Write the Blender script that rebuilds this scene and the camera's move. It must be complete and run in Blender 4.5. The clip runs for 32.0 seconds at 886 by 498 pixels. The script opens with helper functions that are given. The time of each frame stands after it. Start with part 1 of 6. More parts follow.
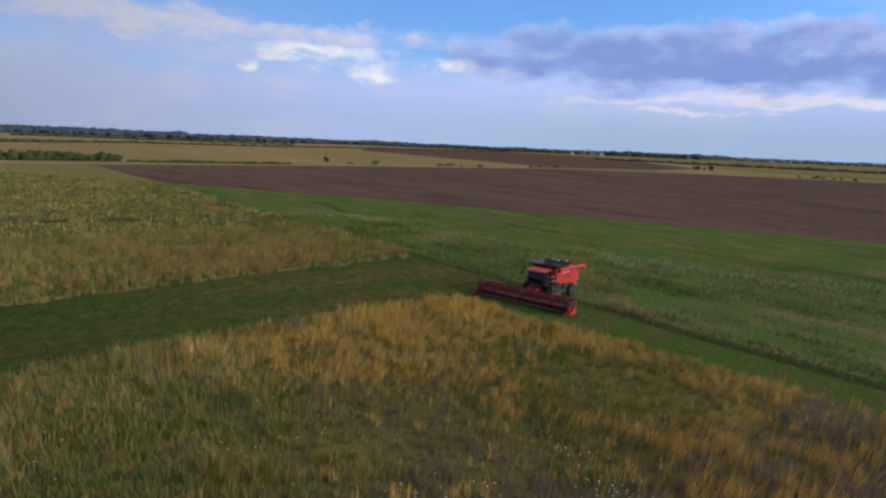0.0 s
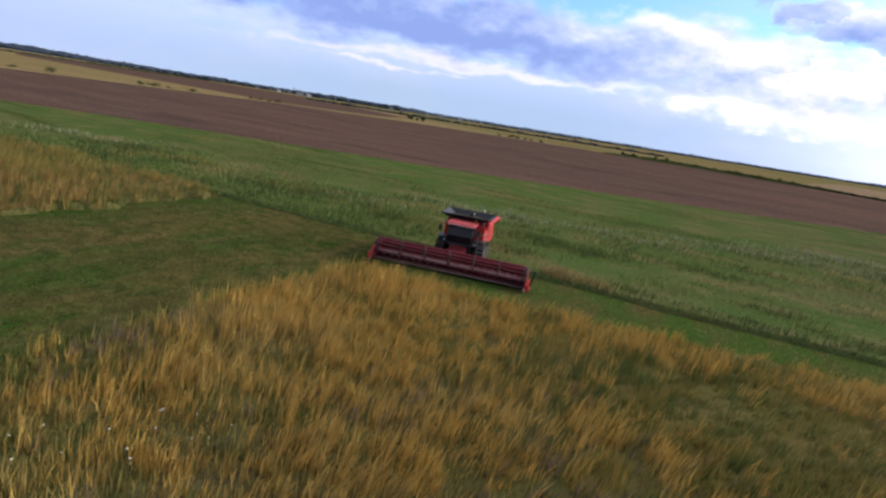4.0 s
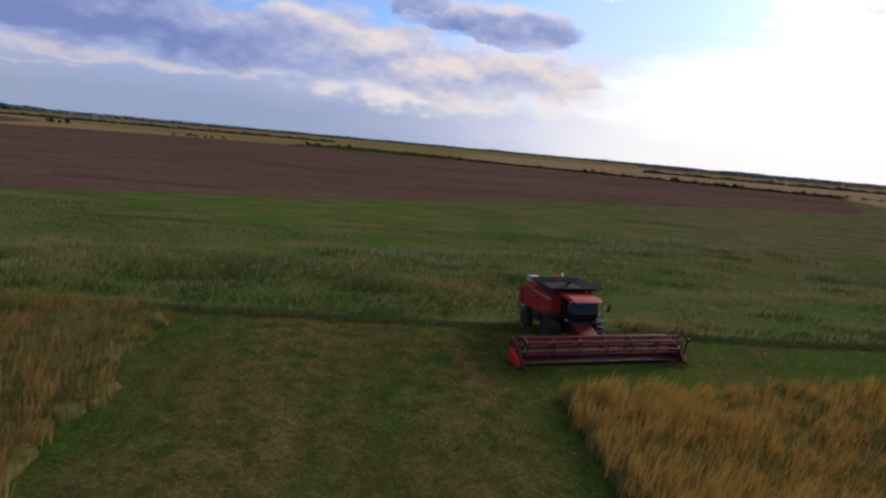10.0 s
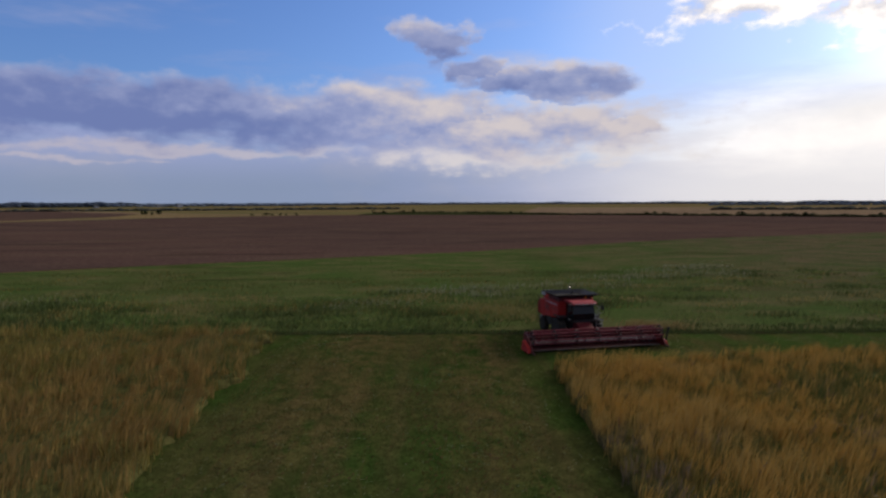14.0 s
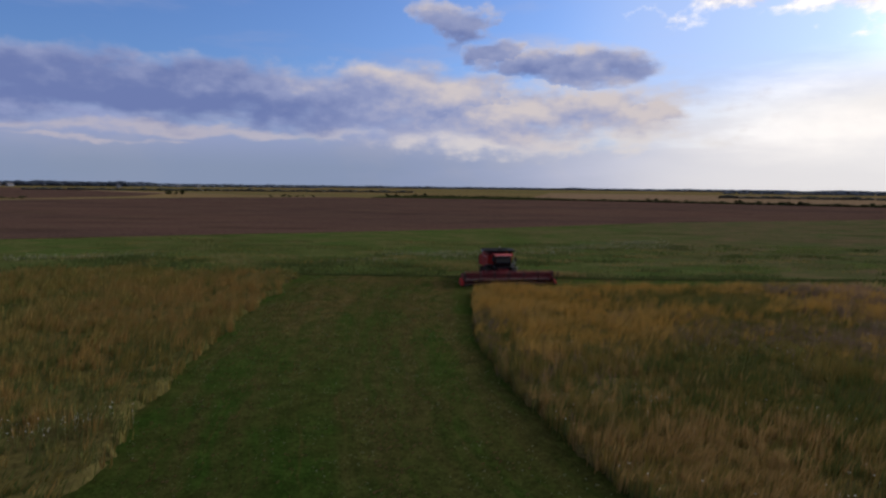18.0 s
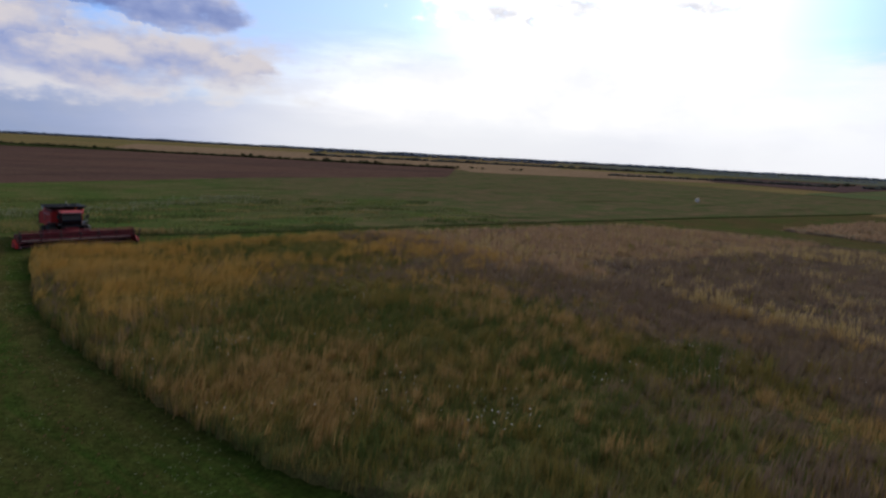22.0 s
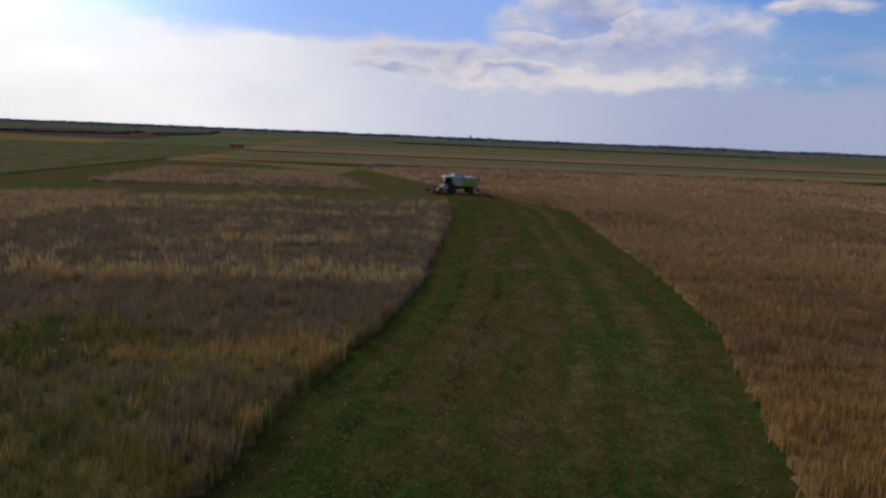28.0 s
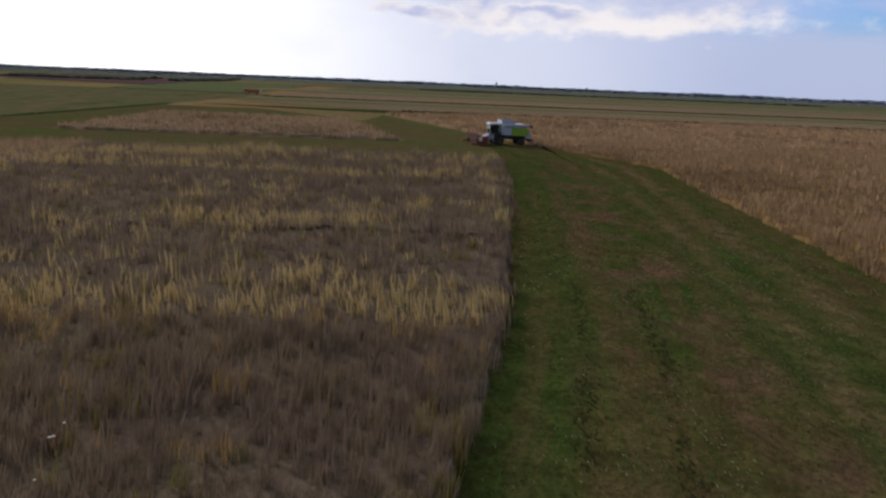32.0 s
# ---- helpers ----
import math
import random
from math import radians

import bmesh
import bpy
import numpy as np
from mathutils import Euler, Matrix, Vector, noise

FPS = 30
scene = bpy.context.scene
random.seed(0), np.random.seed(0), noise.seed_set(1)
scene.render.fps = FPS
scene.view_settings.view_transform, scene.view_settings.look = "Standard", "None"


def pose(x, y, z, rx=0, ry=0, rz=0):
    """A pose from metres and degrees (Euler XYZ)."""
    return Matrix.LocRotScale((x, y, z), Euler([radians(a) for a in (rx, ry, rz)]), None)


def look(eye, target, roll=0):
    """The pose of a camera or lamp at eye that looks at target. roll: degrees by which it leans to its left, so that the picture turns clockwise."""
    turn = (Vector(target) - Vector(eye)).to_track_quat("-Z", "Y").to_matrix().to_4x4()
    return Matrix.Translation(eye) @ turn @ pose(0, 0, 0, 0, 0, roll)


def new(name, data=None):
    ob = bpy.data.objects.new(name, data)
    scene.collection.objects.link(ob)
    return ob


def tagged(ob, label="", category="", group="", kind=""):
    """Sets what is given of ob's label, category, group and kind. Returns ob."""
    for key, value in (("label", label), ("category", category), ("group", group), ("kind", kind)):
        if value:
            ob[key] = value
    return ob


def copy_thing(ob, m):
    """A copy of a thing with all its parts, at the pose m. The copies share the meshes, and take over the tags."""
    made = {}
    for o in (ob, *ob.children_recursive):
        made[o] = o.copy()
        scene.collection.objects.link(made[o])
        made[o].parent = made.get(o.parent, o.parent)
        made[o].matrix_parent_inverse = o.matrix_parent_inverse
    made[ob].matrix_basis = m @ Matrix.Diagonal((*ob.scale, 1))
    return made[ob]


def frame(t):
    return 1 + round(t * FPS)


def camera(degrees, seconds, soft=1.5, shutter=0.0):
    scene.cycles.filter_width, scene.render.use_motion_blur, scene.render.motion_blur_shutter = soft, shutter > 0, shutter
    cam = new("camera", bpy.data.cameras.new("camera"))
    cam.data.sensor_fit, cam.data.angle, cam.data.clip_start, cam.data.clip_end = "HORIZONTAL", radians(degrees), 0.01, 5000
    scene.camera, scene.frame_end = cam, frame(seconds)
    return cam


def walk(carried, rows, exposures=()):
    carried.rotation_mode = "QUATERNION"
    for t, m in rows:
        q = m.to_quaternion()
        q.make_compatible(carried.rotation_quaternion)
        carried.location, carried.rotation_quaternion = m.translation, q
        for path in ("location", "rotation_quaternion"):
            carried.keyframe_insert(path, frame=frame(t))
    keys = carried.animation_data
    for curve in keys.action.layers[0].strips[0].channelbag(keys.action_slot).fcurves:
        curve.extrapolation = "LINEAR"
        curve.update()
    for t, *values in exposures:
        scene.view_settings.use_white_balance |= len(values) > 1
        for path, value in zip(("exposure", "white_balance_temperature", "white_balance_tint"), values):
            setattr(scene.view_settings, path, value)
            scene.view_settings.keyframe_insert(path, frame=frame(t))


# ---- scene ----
import functools

cam = camera(71.65, 32.0, soft=2.5)


def view(eye, az, pitch, roll):
    a, p = radians(az), radians(pitch)
    return look(eye, (eye[0] + math.sin(a) * math.cos(p), eye[1] + math.cos(a) * math.cos(p), eye[2] + math.sin(p)), roll)


# seconds, x, y, z, heading, pitch, roll
PATH = [
    (0.0, 42.08, -24.07, 13.67, -51.15, -9.65, 2.43),
    (0.5, 40.07, -23.52, 13.04, -51.18, -10.34, 3.24),
    (1.0, 37.67, -23.00, 12.36, -51.07, -11.23, 3.95),
    (1.5, 35.04, -22.37, 11.69, -51.09, -12.35, 4.55),
    (2.0, 32.08, -21.72, 11.09, -50.57, -13.26, 5.07),
    (2.5, 28.95, -21.03, 10.55, -47.97, -13.87, 5.70),
    (3.0, 25.83, -20.21, 10.07, -44.19, -14.05, 6.48),
    (3.5, 22.51, -19.60, 9.68, -36.41, -13.61, 7.68),
    (4.0, 19.08, -19.02, 9.37, -22.71, -12.16, 9.14),
    (4.5, 15.59, -18.35, 9.18, -18.20, -11.98, 9.67),
    (5.0, 12.24, -17.87, 9.14, -16.74, -12.11, 9.83),
    (5.5, 9.05, -17.51, 9.20, -16.34, -12.28, 9.74),
    (6.0, 6.02, -17.21, 9.34, -15.03, -12.22, 9.54),
    (6.5, 3.18, -16.90, 9.51, -10.82, -11.66, 9.36),
    (7.0, 0.53, -16.52, 9.67, -1.73, -10.33, 9.33),
    (7.5, -1.99, -15.91, 9.87, 6.66, -9.30, 9.00),
    (8.0, -3.90, -15.21, 10.11, 7.76, -9.29, 8.32),
    (8.5, -5.29, -14.81, 10.25, 7.71, -9.43, 7.56),
    (9.0, -6.25, -14.70, 10.33, 8.50, -9.43, 6.81),
    (9.5, -6.74, -14.75, 10.40, 7.95, -9.54, 5.95),
    (10.0, -7.06, -14.83, 10.51, 7.52, -9.54, 5.22),
    (10.5, -7.27, -15.12, 10.59, 6.69, -9.46, 4.10),
    (11.0, -7.36, -15.74, 10.61, 5.83, -9.02, 3.36),
    (11.5, -7.32, -16.73, 10.55, 4.97, -8.36, 2.52),
    (12.0, -7.02, -18.27, 10.47, 4.14, -7.58, 1.78),
    (12.5, -6.67, -19.91, 10.39, 3.22, -6.74, 1.23),
    (13.0, -6.28, -21.78, 10.29, 2.15, -5.83, 0.69),
    (13.5, -5.74, -23.83, 10.11, 1.30, -5.02, 0.28),
    (14.0, -5.19, -25.91, 9.93, 0.73, -4.31, -0.24),
    (14.5, -4.59, -28.25, 9.77, 0.22, -3.97, -0.52),
    (15.0, -3.93, -30.88, 9.69, -0.16, -3.75, -0.77),
    (15.5, -3.24, -33.73, 9.68, -0.44, -3.66, -0.93),
    (16.0, -2.55, -36.70, 9.70, -0.63, -3.74, -0.93),
    (16.5, -1.87, -39.72, 9.73, -0.75, -4.01, -0.68),
    (17.0, -1.24, -42.69, 9.76, -0.85, -4.50, -0.13),
    (17.5, -0.77, -45.41, 9.83, -1.01, -5.20, 0.29),
    (18.0, -0.43, -47.71, 10.00, -0.67, -5.77, 0.63),
    (18.5, -0.19, -49.22, 10.25, -0.05, -6.38, 0.92),
    (19.0, 0.00, -50.00, 10.49, 0.00, -6.83, 1.18),
    (19.5, 0.19, -50.23, 10.61, -0.06, -7.26, 1.42),
    (20.0, 0.30, -50.09, 10.58, -0.09, -8.03, 1.57),
    (20.5, 0.44, -49.75, 10.44, 1.42, -8.76, 1.86),
    (21.0, 0.49, -49.33, 10.22, 9.92, -9.14, 2.26),
    (21.5, 0.30, -49.03, 10.03, 25.13, -8.96, 2.78),
    (22.0, 0.08, -49.42, 10.00, 35.91, -8.70, 3.15),
    (22.5, -0.03, -49.61, 9.96, 45.79, -8.44, 3.31),
    (23.0, 0.06, -49.76, 9.87, 54.72, -8.25, 3.09),
    (23.5, 0.41, -49.92, 9.80, 66.24, -8.18, 2.90),
    (24.0, 0.64, -49.90, 9.76, 80.92, -8.06, 3.02),
    (24.5, 0.52, -49.43, 9.77, 96.78, -7.95, 2.75),
    (25.0, 0.45, -49.07, 9.82, 103.08, -8.18, 2.66),
    (25.5, 0.41, -48.81, 9.89, 102.98, -8.61, 2.67),
    (26.0, 0.36, -48.65, 9.96, 99.62, -9.11, 2.70),
    (26.5, 0.29, -48.57, 10.02, 96.16, -9.53, 2.69),
    (27.0, 0.18, -48.56, 10.05, 95.75, -9.75, 2.54),
    (27.5, 0.15, -48.58, 10.09, 95.51, -9.95, 2.40),
    (28.0, 0.35, -48.59, 10.10, 95.28, -10.34, 2.40),
    (28.5, 1.04, -48.54, 10.11, 94.92, -10.71, 2.34),
    (29.0, 2.23, -48.45, 10.09, 94.65, -11.20, 2.34),
    (29.5, 3.91, -48.40, 10.04, 94.42, -11.81, 2.36),
    (30.0, 6.21, -48.38, 9.88, 94.18, -12.55, 2.35),
    (30.5, 9.08, -48.32, 9.62, 93.96, -13.24, 2.55),
    (31.0, 12.66, -48.12, 9.21, 93.80, -13.90, 2.34),
    (31.5, 16.56, -47.74, 8.79, 93.62, -14.49, 2.49),
    (32.0, 20.47, -47.31, 8.43, 93.32, -15.08, 2.43),
]
walk(cam, [(r[0], view(r[1:4], *r[4:])) for r in PATH],
     exposures=[(0, 0.2, 6500, 6.0), (2, 0.35, 6500, 5.0), (3, 0.45, 6550, 5.5), (4, 0.6, 6650, 7.0), (7, 0.2, 6800, 10.0), (9, -0.05, 6800, 12.0), (12, -0.35, 6750, 13.0), (17, -0.5, 6750, 13.0), (20, -0.4, 6750, 12.0), (21, -0.28, 6550, 11.5),
                (22, -0.35, 6400, 11.0), (23, -0.5, 6300, 11.0), (24, -0.8, 6250, 11.0), (25, -0.7, 6400, 11.5), (26.5, -0.48, 6600, 12.0), (30, -0.32, 6650, 11.0), (32, -0.05, 6700, 11.0)])

# ---------------------------------------------------------------- sky and sun
SUN_AZ, SUN_EL = 50.0, 24.0


class Graph:
    """Short-hand for building a node tree."""

    def __init__(self, tree):
        self.tree = tree
        tree.nodes.clear()

    def node(self, kind, out=0, props=(), **ins):
        n = self.tree.nodes.new(kind)
        for k, v in props:
            if k == "operation":
                n.operation = v
            elif k == "blend_type":
                n.blend_type = v
            elif k == "data_type":
                n.data_type = v
            elif k == "noise_dimensions":
                n.noise_dimensions = v
            elif k == "interpolation_type":
                n.interpolation_type = v
        for k, v in ins.items():
            sock = n.inputs[int(k[1:])] if k[0] == "i" and k[1:].isdigit() else n.inputs[k]
            if hasattr(v, "is_output"):
                self.tree.links.new(v, sock)
            else:
                sock.default_value = v
        return n.outputs[out]

    def m(self, op, a, b=0.0, c=0.0):
        return self.node("ShaderNodeMath", 0, [("operation", op)], i0=a, i1=b, i2=c)

    def mix(self, fac, a, b, mode="MIX"):
        return self.node("ShaderNodeMixRGB", 0, [("blend_type", mode)], i0=fac, i1=a, i2=b)

    def ramp(self, x, lo, hi, to0=0.0, to1=1.0):
        return self.node("ShaderNodeMapRange", 0, [("interpolation_type", "SMOOTHSTEP")], i0=x, i1=lo, i2=hi, i3=to0, i4=to1)

    def noise(self, vec, scale, detail=4.0, rough=0.55, out=0):
        return self.node("ShaderNodeTexNoise", out, (), Vector=vec, Scale=scale, Detail=detail, Roughness=rough)

    def xyz(self, x, y, z=0.0):
        return self.node("ShaderNodeCombineXYZ", 0, (), i0=x, i1=y, i2=z)


def rgb(r, g, b):
    return (r, g, b, 1.0)


world = bpy.data.worlds.new("sky")
world.use_nodes = True
W = Graph(world.node_tree)
way = W.node("ShaderNodeTexCoord", 0)
sep = world.node_tree.nodes.new("ShaderNodeSeparateXYZ")
world.node_tree.links.new(way, sep.inputs[0])
el = W.m("MULTIPLY", W.m("ARCSINE", sep.outputs[2]), 57.2958)
az = W.m("MULTIPLY", W.m("ARCTAN2", sep.outputs[0], sep.outputs[1]), 57.2958)
sky = world.node_tree.nodes.new("ShaderNodeTexSky")
sky.sky_type = "NISHITA"
sky.sun_disc = False
sky.sun_elevation, sky.sun_rotation = radians(SUN_EL), radians(SUN_AZ)
sky.dust_density, sky.ozone_density = 1.5, 3.0
clear = W.mix(1.0, sky.outputs[0], rgb(0.092, 0.128, 0.195), "MULTIPLY")
clear = W.mix(W.m("MULTIPLY", W.m("MULTIPLY", W.ramp(W.m("SUBTRACT", az, W.m("MULTIPLY", el, 0.8)), 38.0, 80.0), W.ramp(az, 125.0, 100.0)), 0.8), clear, rgb(0.36, 0.56, 1.12))
uv = W.xyz(W.m("MULTIPLY", az, 0.15), W.m("MULTIPLY", el, 0.25), 3.7)
billow = W.noise(uv, 0.85, 6.0, 0.54)
fine = W.noise(uv, 2.6, 6.0, 0.56)
above = W.noise(W.xyz(W.m("MULTIPLY", az, 0.15), W.m("MULTIPLY", W.m("ADD", el, 1.0), 0.25), 3.7), 0.85, 6.0, 0.54)


bend_a = W.m("ADD", az, W.m("MULTIPLY", W.m("SUBTRACT", W.noise(uv, 1.1, 5.0, 0.55), 0.5), 16.0))
bend_e = W.m("ADD", el, W.m("MULTIPLY", W.m("SUBTRACT", W.noise(W.xyz(W.m("MULTIPLY", az, 0.10), W.m("MULTIPLY", el, 0.27), 21.0), 1.3, 5.0, 0.58), 0.5), 4.2))


def cloud(a, e, ra, re):
    """How deep a direction lies inside a cloud bank (1 in its middle, 0 at its rim), and how high in it (-1 base, 1 top)."""
    x = W.m("DIVIDE", W.m("SUBTRACT", bend_a, a), ra)
    y = W.m("DIVIDE", W.m("SUBTRACT", bend_e, e), re)
    return W.m("SUBTRACT", 1.0, W.m("SQRT", W.m("ADD", W.m("MULTIPLY", x, x), W.m("MULTIPLY", y, y)))), y


def gather(clouds):
    """The deepest of several banks, and the height within it."""
    deep, high = clouds[0]
    for d, h in clouds[1:]:
        more = W.m("GREATER_THAN", d, deep)
        high = W.m("ADD", W.m("MULTIPLY", h, more), W.m("MULTIPLY", high, W.m("SUBTRACT", 1.0, more)))
        deep = W.m("MAXIMUM", d, deep)
    return deep, high


towards_sun = W.ramp(W.m("ABSOLUTE", W.m("SUBTRACT", az, 47.0)), 10.0, 56.0, 1.0, 0.0)
east = W.m("MULTIPLY", W.ramp(az, 58.0, 72.0), W.ramp(az, 130.0, 112.0))
# thin veil: lavender in the west, a white sheet with a soft upper rim in the east, white round the hidden sun
veil_n = W.noise(W.xyz(W.m("MULTIPLY", az, 0.05), W.m("MULTIPLY", el, 0.25), 9.1), 1.2, 6.0, 0.6)
veil_low = W.ramp(el, 1.0, 13.0, 1.0, 0.0)
veil = W.m("MULTIPLY", W.ramp(W.m("ADD", veil_n, W.m("MULTIPLY", veil_low, 0.55)), 0.50, 0.98), 0.95)
rim = W.m("ADD", el, W.m("ADD", W.m("MULTIPLY", W.m("SUBTRACT", veil_n, 0.5), 5.0), W.m("MULTIPLY", W.m("SUBTRACT", fine, 0.5), 1.6)))
veil = W.m("MULTIPLY", veil, W.m("SUBTRACT", 1.0, W.m("MULTIPLY", east, W.ramp(rim, 8.0, 9.4, 0.0, 0.8))))
veil = W.m("MAXIMUM", veil, W.m("MULTIPLY", east, W.ramp(rim, 7.6, 9.2, 0.93, 0.0)))
pale = W.mix(W.ramp(az, 40.0, 62.0), rgb(0.43, 0.51, 0.85), rgb(1.38, 1.38, 1.38))
pale = W.mix(W.ramp(az, 62.0, 100.0), pale, rgb(0.70, 0.75, 0.92))
pale = W.mix(W.m("MULTIPLY", W.ramp(billow, 0.42, 0.66), W.ramp(az, 40.0, 60.0, 0.55, 0.15)), pale, rgb(0.57, 0.59, 0.79))
pale = W.mix(W.m("MULTIPLY", W.ramp(az, 98.0, 120.0), 0.85), pale, rgb(0.44, 0.52, 0.77))
veil_col = W.mix(W.m("MULTIPLY", towards_sun, W.ramp(az, 44.0, 60.0, 1.0, 0.2)), pale, rgb(1.06, 1.07, 1.12))
base = W.mix(veil, clear, veil_col)
# pale blue between the glare and the bank in the north
gap = W.m("MULTIPLY", W.m("MULTIPLY", W.ramp(az, 8.0, 20.0), W.ramp(az, 40.0, 30.0)), W.ramp(rim, 6.5, 9.0))
base = W.mix(W.m("MULTIPLY", gap, 0.55), base, rgb(0.62, 0.80, 1.22))
# glare of the hidden sun through thin cloud
ga, ge = W.m("DIVIDE", W.m("SUBTRACT", az, 44.0), 25.0), W.m("DIVIDE", W.m("SUBTRACT", el, 6.2), 5.0)
glow_d = W.m("ADD", W.m("SQRT", W.m("ADD", W.m("MULTIPLY", ga, ga), W.m("MULTIPLY", ge, ge))), W.m("MULTIPLY", W.m("SUBTRACT", veil_n, 0.5), 1.3))
glow = W.ramp(glow_d, 0.35, 1.25, 1.0, 0.0)
base = W.mix(glow, base, W.mix(W.ramp(billow, 0.3, 0.7), rgb(1.20, 1.21, 1.23), rgb(1.5, 1.47, 1.43)))
low_grey = W.m("MULTIPLY", W.m("MULTIPLY", W.ramp(el, 0.5, 5.0, 1.0, 0.0), W.ramp(az, 10.0, 26.0)), W.ramp(az, 80.0, 62.0))
base = W.mix(W.m("MULTIPLY", low_grey, 0.6), base, rgb(1.08, 1.09, 1.12))
# blue rain-haze along the horizon in the north
haze = W.m("MULTIPLY", W.ramp(el, 1.2, 5.8, 1.0, 0.0), W.ramp(W.m("ADD", az, W.m("MULTIPLY", W.m("SUBTRACT", veil_n, 0.5), 26.0)), -14.0, 24.0, 1.0, 0.0))
haze = W.m("MULTIPLY", haze, W.ramp(az, -75.0, -35.0, 0.3, 1.0))
base = W.mix(W.m("MULTIPLY", haze, 0.85), base, rgb(0.30, 0.40, 0.59))
puffs, _ = gather([cloud(-69.3, 6.0, 1.6, 0.8), cloud(-57.5, 6.2, 4.0, 1.1), cloud(-50.0, 6.9, 4.0, 0.8), cloud(-44, 8.3, 3.4, 0.7), cloud(-63, 7.4, 8, 0.8)])
puff = W.ramp(W.m("ADD", puffs, W.m("MULTIPLY", W.m("SUBTRACT", fine, 0.5), 1.8)), -0.1, 1.1, 0.0, 0.75)
base = W.mix(puff, base, rgb(0.98, 0.92, 0.88))
# pale torn sheets under and beside the banks
sheet, _ = gather([cloud(-22, 4.7, 24, 0.7), cloud(3, 4.0, 13, 1.5), cloud(16, 4.4, 11, 1.2), cloud(106, 5.6, 24, 1.4), cloud(-75, 9.0, 30, 1.2), cloud(-30, 3.6, 9, 0.4)])
torn = W.ramp(W.m("ADD", sheet, W.m("MULTIPLY", W.m("SUBTRACT", fine, 0.5), 1.9)), 0.0, 0.9, 0.0, 0.78)
base = W.mix(torn, base, W.mix(towards_sun, W.mix(W.ramp(az, -22.0, -2.0), rgb(0.66, 0.64, 0.76), rgb(1.02, 0.97, 0.96)), rgb(1.0, 0.97, 0.95)))
# dazzling torn cloud over the glare
crest, _ = gather([cloud(28, 15.6, 11, 2.2), cloud(35, 14.2, 8, 2.4), cloud(39, 12.6, 8, 1.7), cloud(49, 12.6, 8, 1.7), cloud(57, 13.2, 6, 1.2), cloud(66, 14.6, 5, 0.9)])
crest = W.ramp(W.m("ADD", crest, W.m("ADD", W.m("MULTIPLY", W.m("SUBTRACT", fine, 0.5), 2.2), W.m("MULTIPLY", W.m("SUBTRACT", billow, 0.5), 1.0))), 0.02, 0.62, 0.0, 0.95)
base = W.mix(crest, base, W.mix(W.ramp(fine, 0.35, 0.62), rgb(0.92, 0.90, 0.92), rgb(1.62, 1.56, 1.48)))
# dark-bellied banks low in the north, loose heaps in the east
banks, high = gather([cloud(-27, 8.2, 28, 3.2), cloud(-6, 8.0, 18, 3.7), cloud(9, 6.8, 16, 3.1), cloud(12.0, 10.5, 6.6, 1.9), cloud(7.0, 11.0, 4.5, 1.9), cloud(4.0, 12.0, 3.2, 1.6), cloud(0.6, 14.2, 3.0, 2.2), cloud(18, 6.2, 7, 1.0),
                      cloud(95, 7.0, 9.0, 2.0), cloud(90, 5.8, 5, 0.8), cloud(101, 5.9, 5, 0.9),
                      cloud(107, 11.2, 9, 3.5), cloud(113, 8.8, 9.5, 3.2), cloud(105, 8.2, 6, 1.8), cloud(125, 11.0, 5, 0.9), cloud(-152, 11, 40, 4), cloud(165, 9, 26, 4)])
deep = W.m("ADD", banks, W.m("ADD", W.m("MULTIPLY", W.m("SUBTRACT", billow, 0.5), 1.0), W.m("MULTIPLY", W.m("SUBTRACT", fine, 0.5), 0.85)))
cover = W.ramp(deep, -0.10, W.ramp(az, 45.0, 75.0, 0.52, 0.80))
lift = W.m("ADD", W.m("MULTIPLY", W.m("SUBTRACT", billow, above), 1.8), W.ramp(az, -30.0, 0.0, -0.42, 0.0))
lit = W.m("ADD", W.m("ADD", W.m("MULTIPLY", high, 0.36), 0.36), W.m("ADD", lift, W.m("MULTIPLY", W.m("SUBTRACT", fine, 0.5), 0.7)))
lit = W.m("ADD", lit, W.m("ADD", W.m("MULTIPLY", towards_sun, 0.28), W.ramp(az, 55.0, 95.0, 0.08, 0.42)))
lit = W.m("ADD", lit, W.m("MULTIPLY", W.m("SUBTRACT", 1.0, cover), 0.35))
lit = W.m("ADD", lit, W.m("MULTIPLY", W.ramp(az, -22.0, 4.0), W.ramp(az, 60.0, 40.0, 0.0, 0.34)))
# the loose heap over the bank is seen from its shaded side
shaded = W.m("MULTIPLY", W.ramp(W.m("ABSOLUTE", W.m("SUBTRACT", az, 8.0)), 9.0, 15.0, 1.0, 0.0), W.ramp(el, 8.9, 10.2))
lit = W.m("SUBTRACT", lit, W.m("MULTIPLY", shaded, 0.36))
heap = W.mix(W.ramp(lit, 0.0, 0.7), rgb(0.205, 0.285, 0.61), rgb(0.40, 0.48, 0.79))
heap = W.mix(W.ramp(lit, 0.5, 1.15), heap, W.mix(W.ramp(az, 50.0, 85.0), rgb(0.86, 0.81, 0.84), rgb(0.90, 0.87, 0.92)))
heap = W.mix(W.ramp(az, 50.0, 80.0, 0.0, 0.15), heap, rgb(0.70, 0.71, 0.84))
full = W.mix(cover, base, heap)
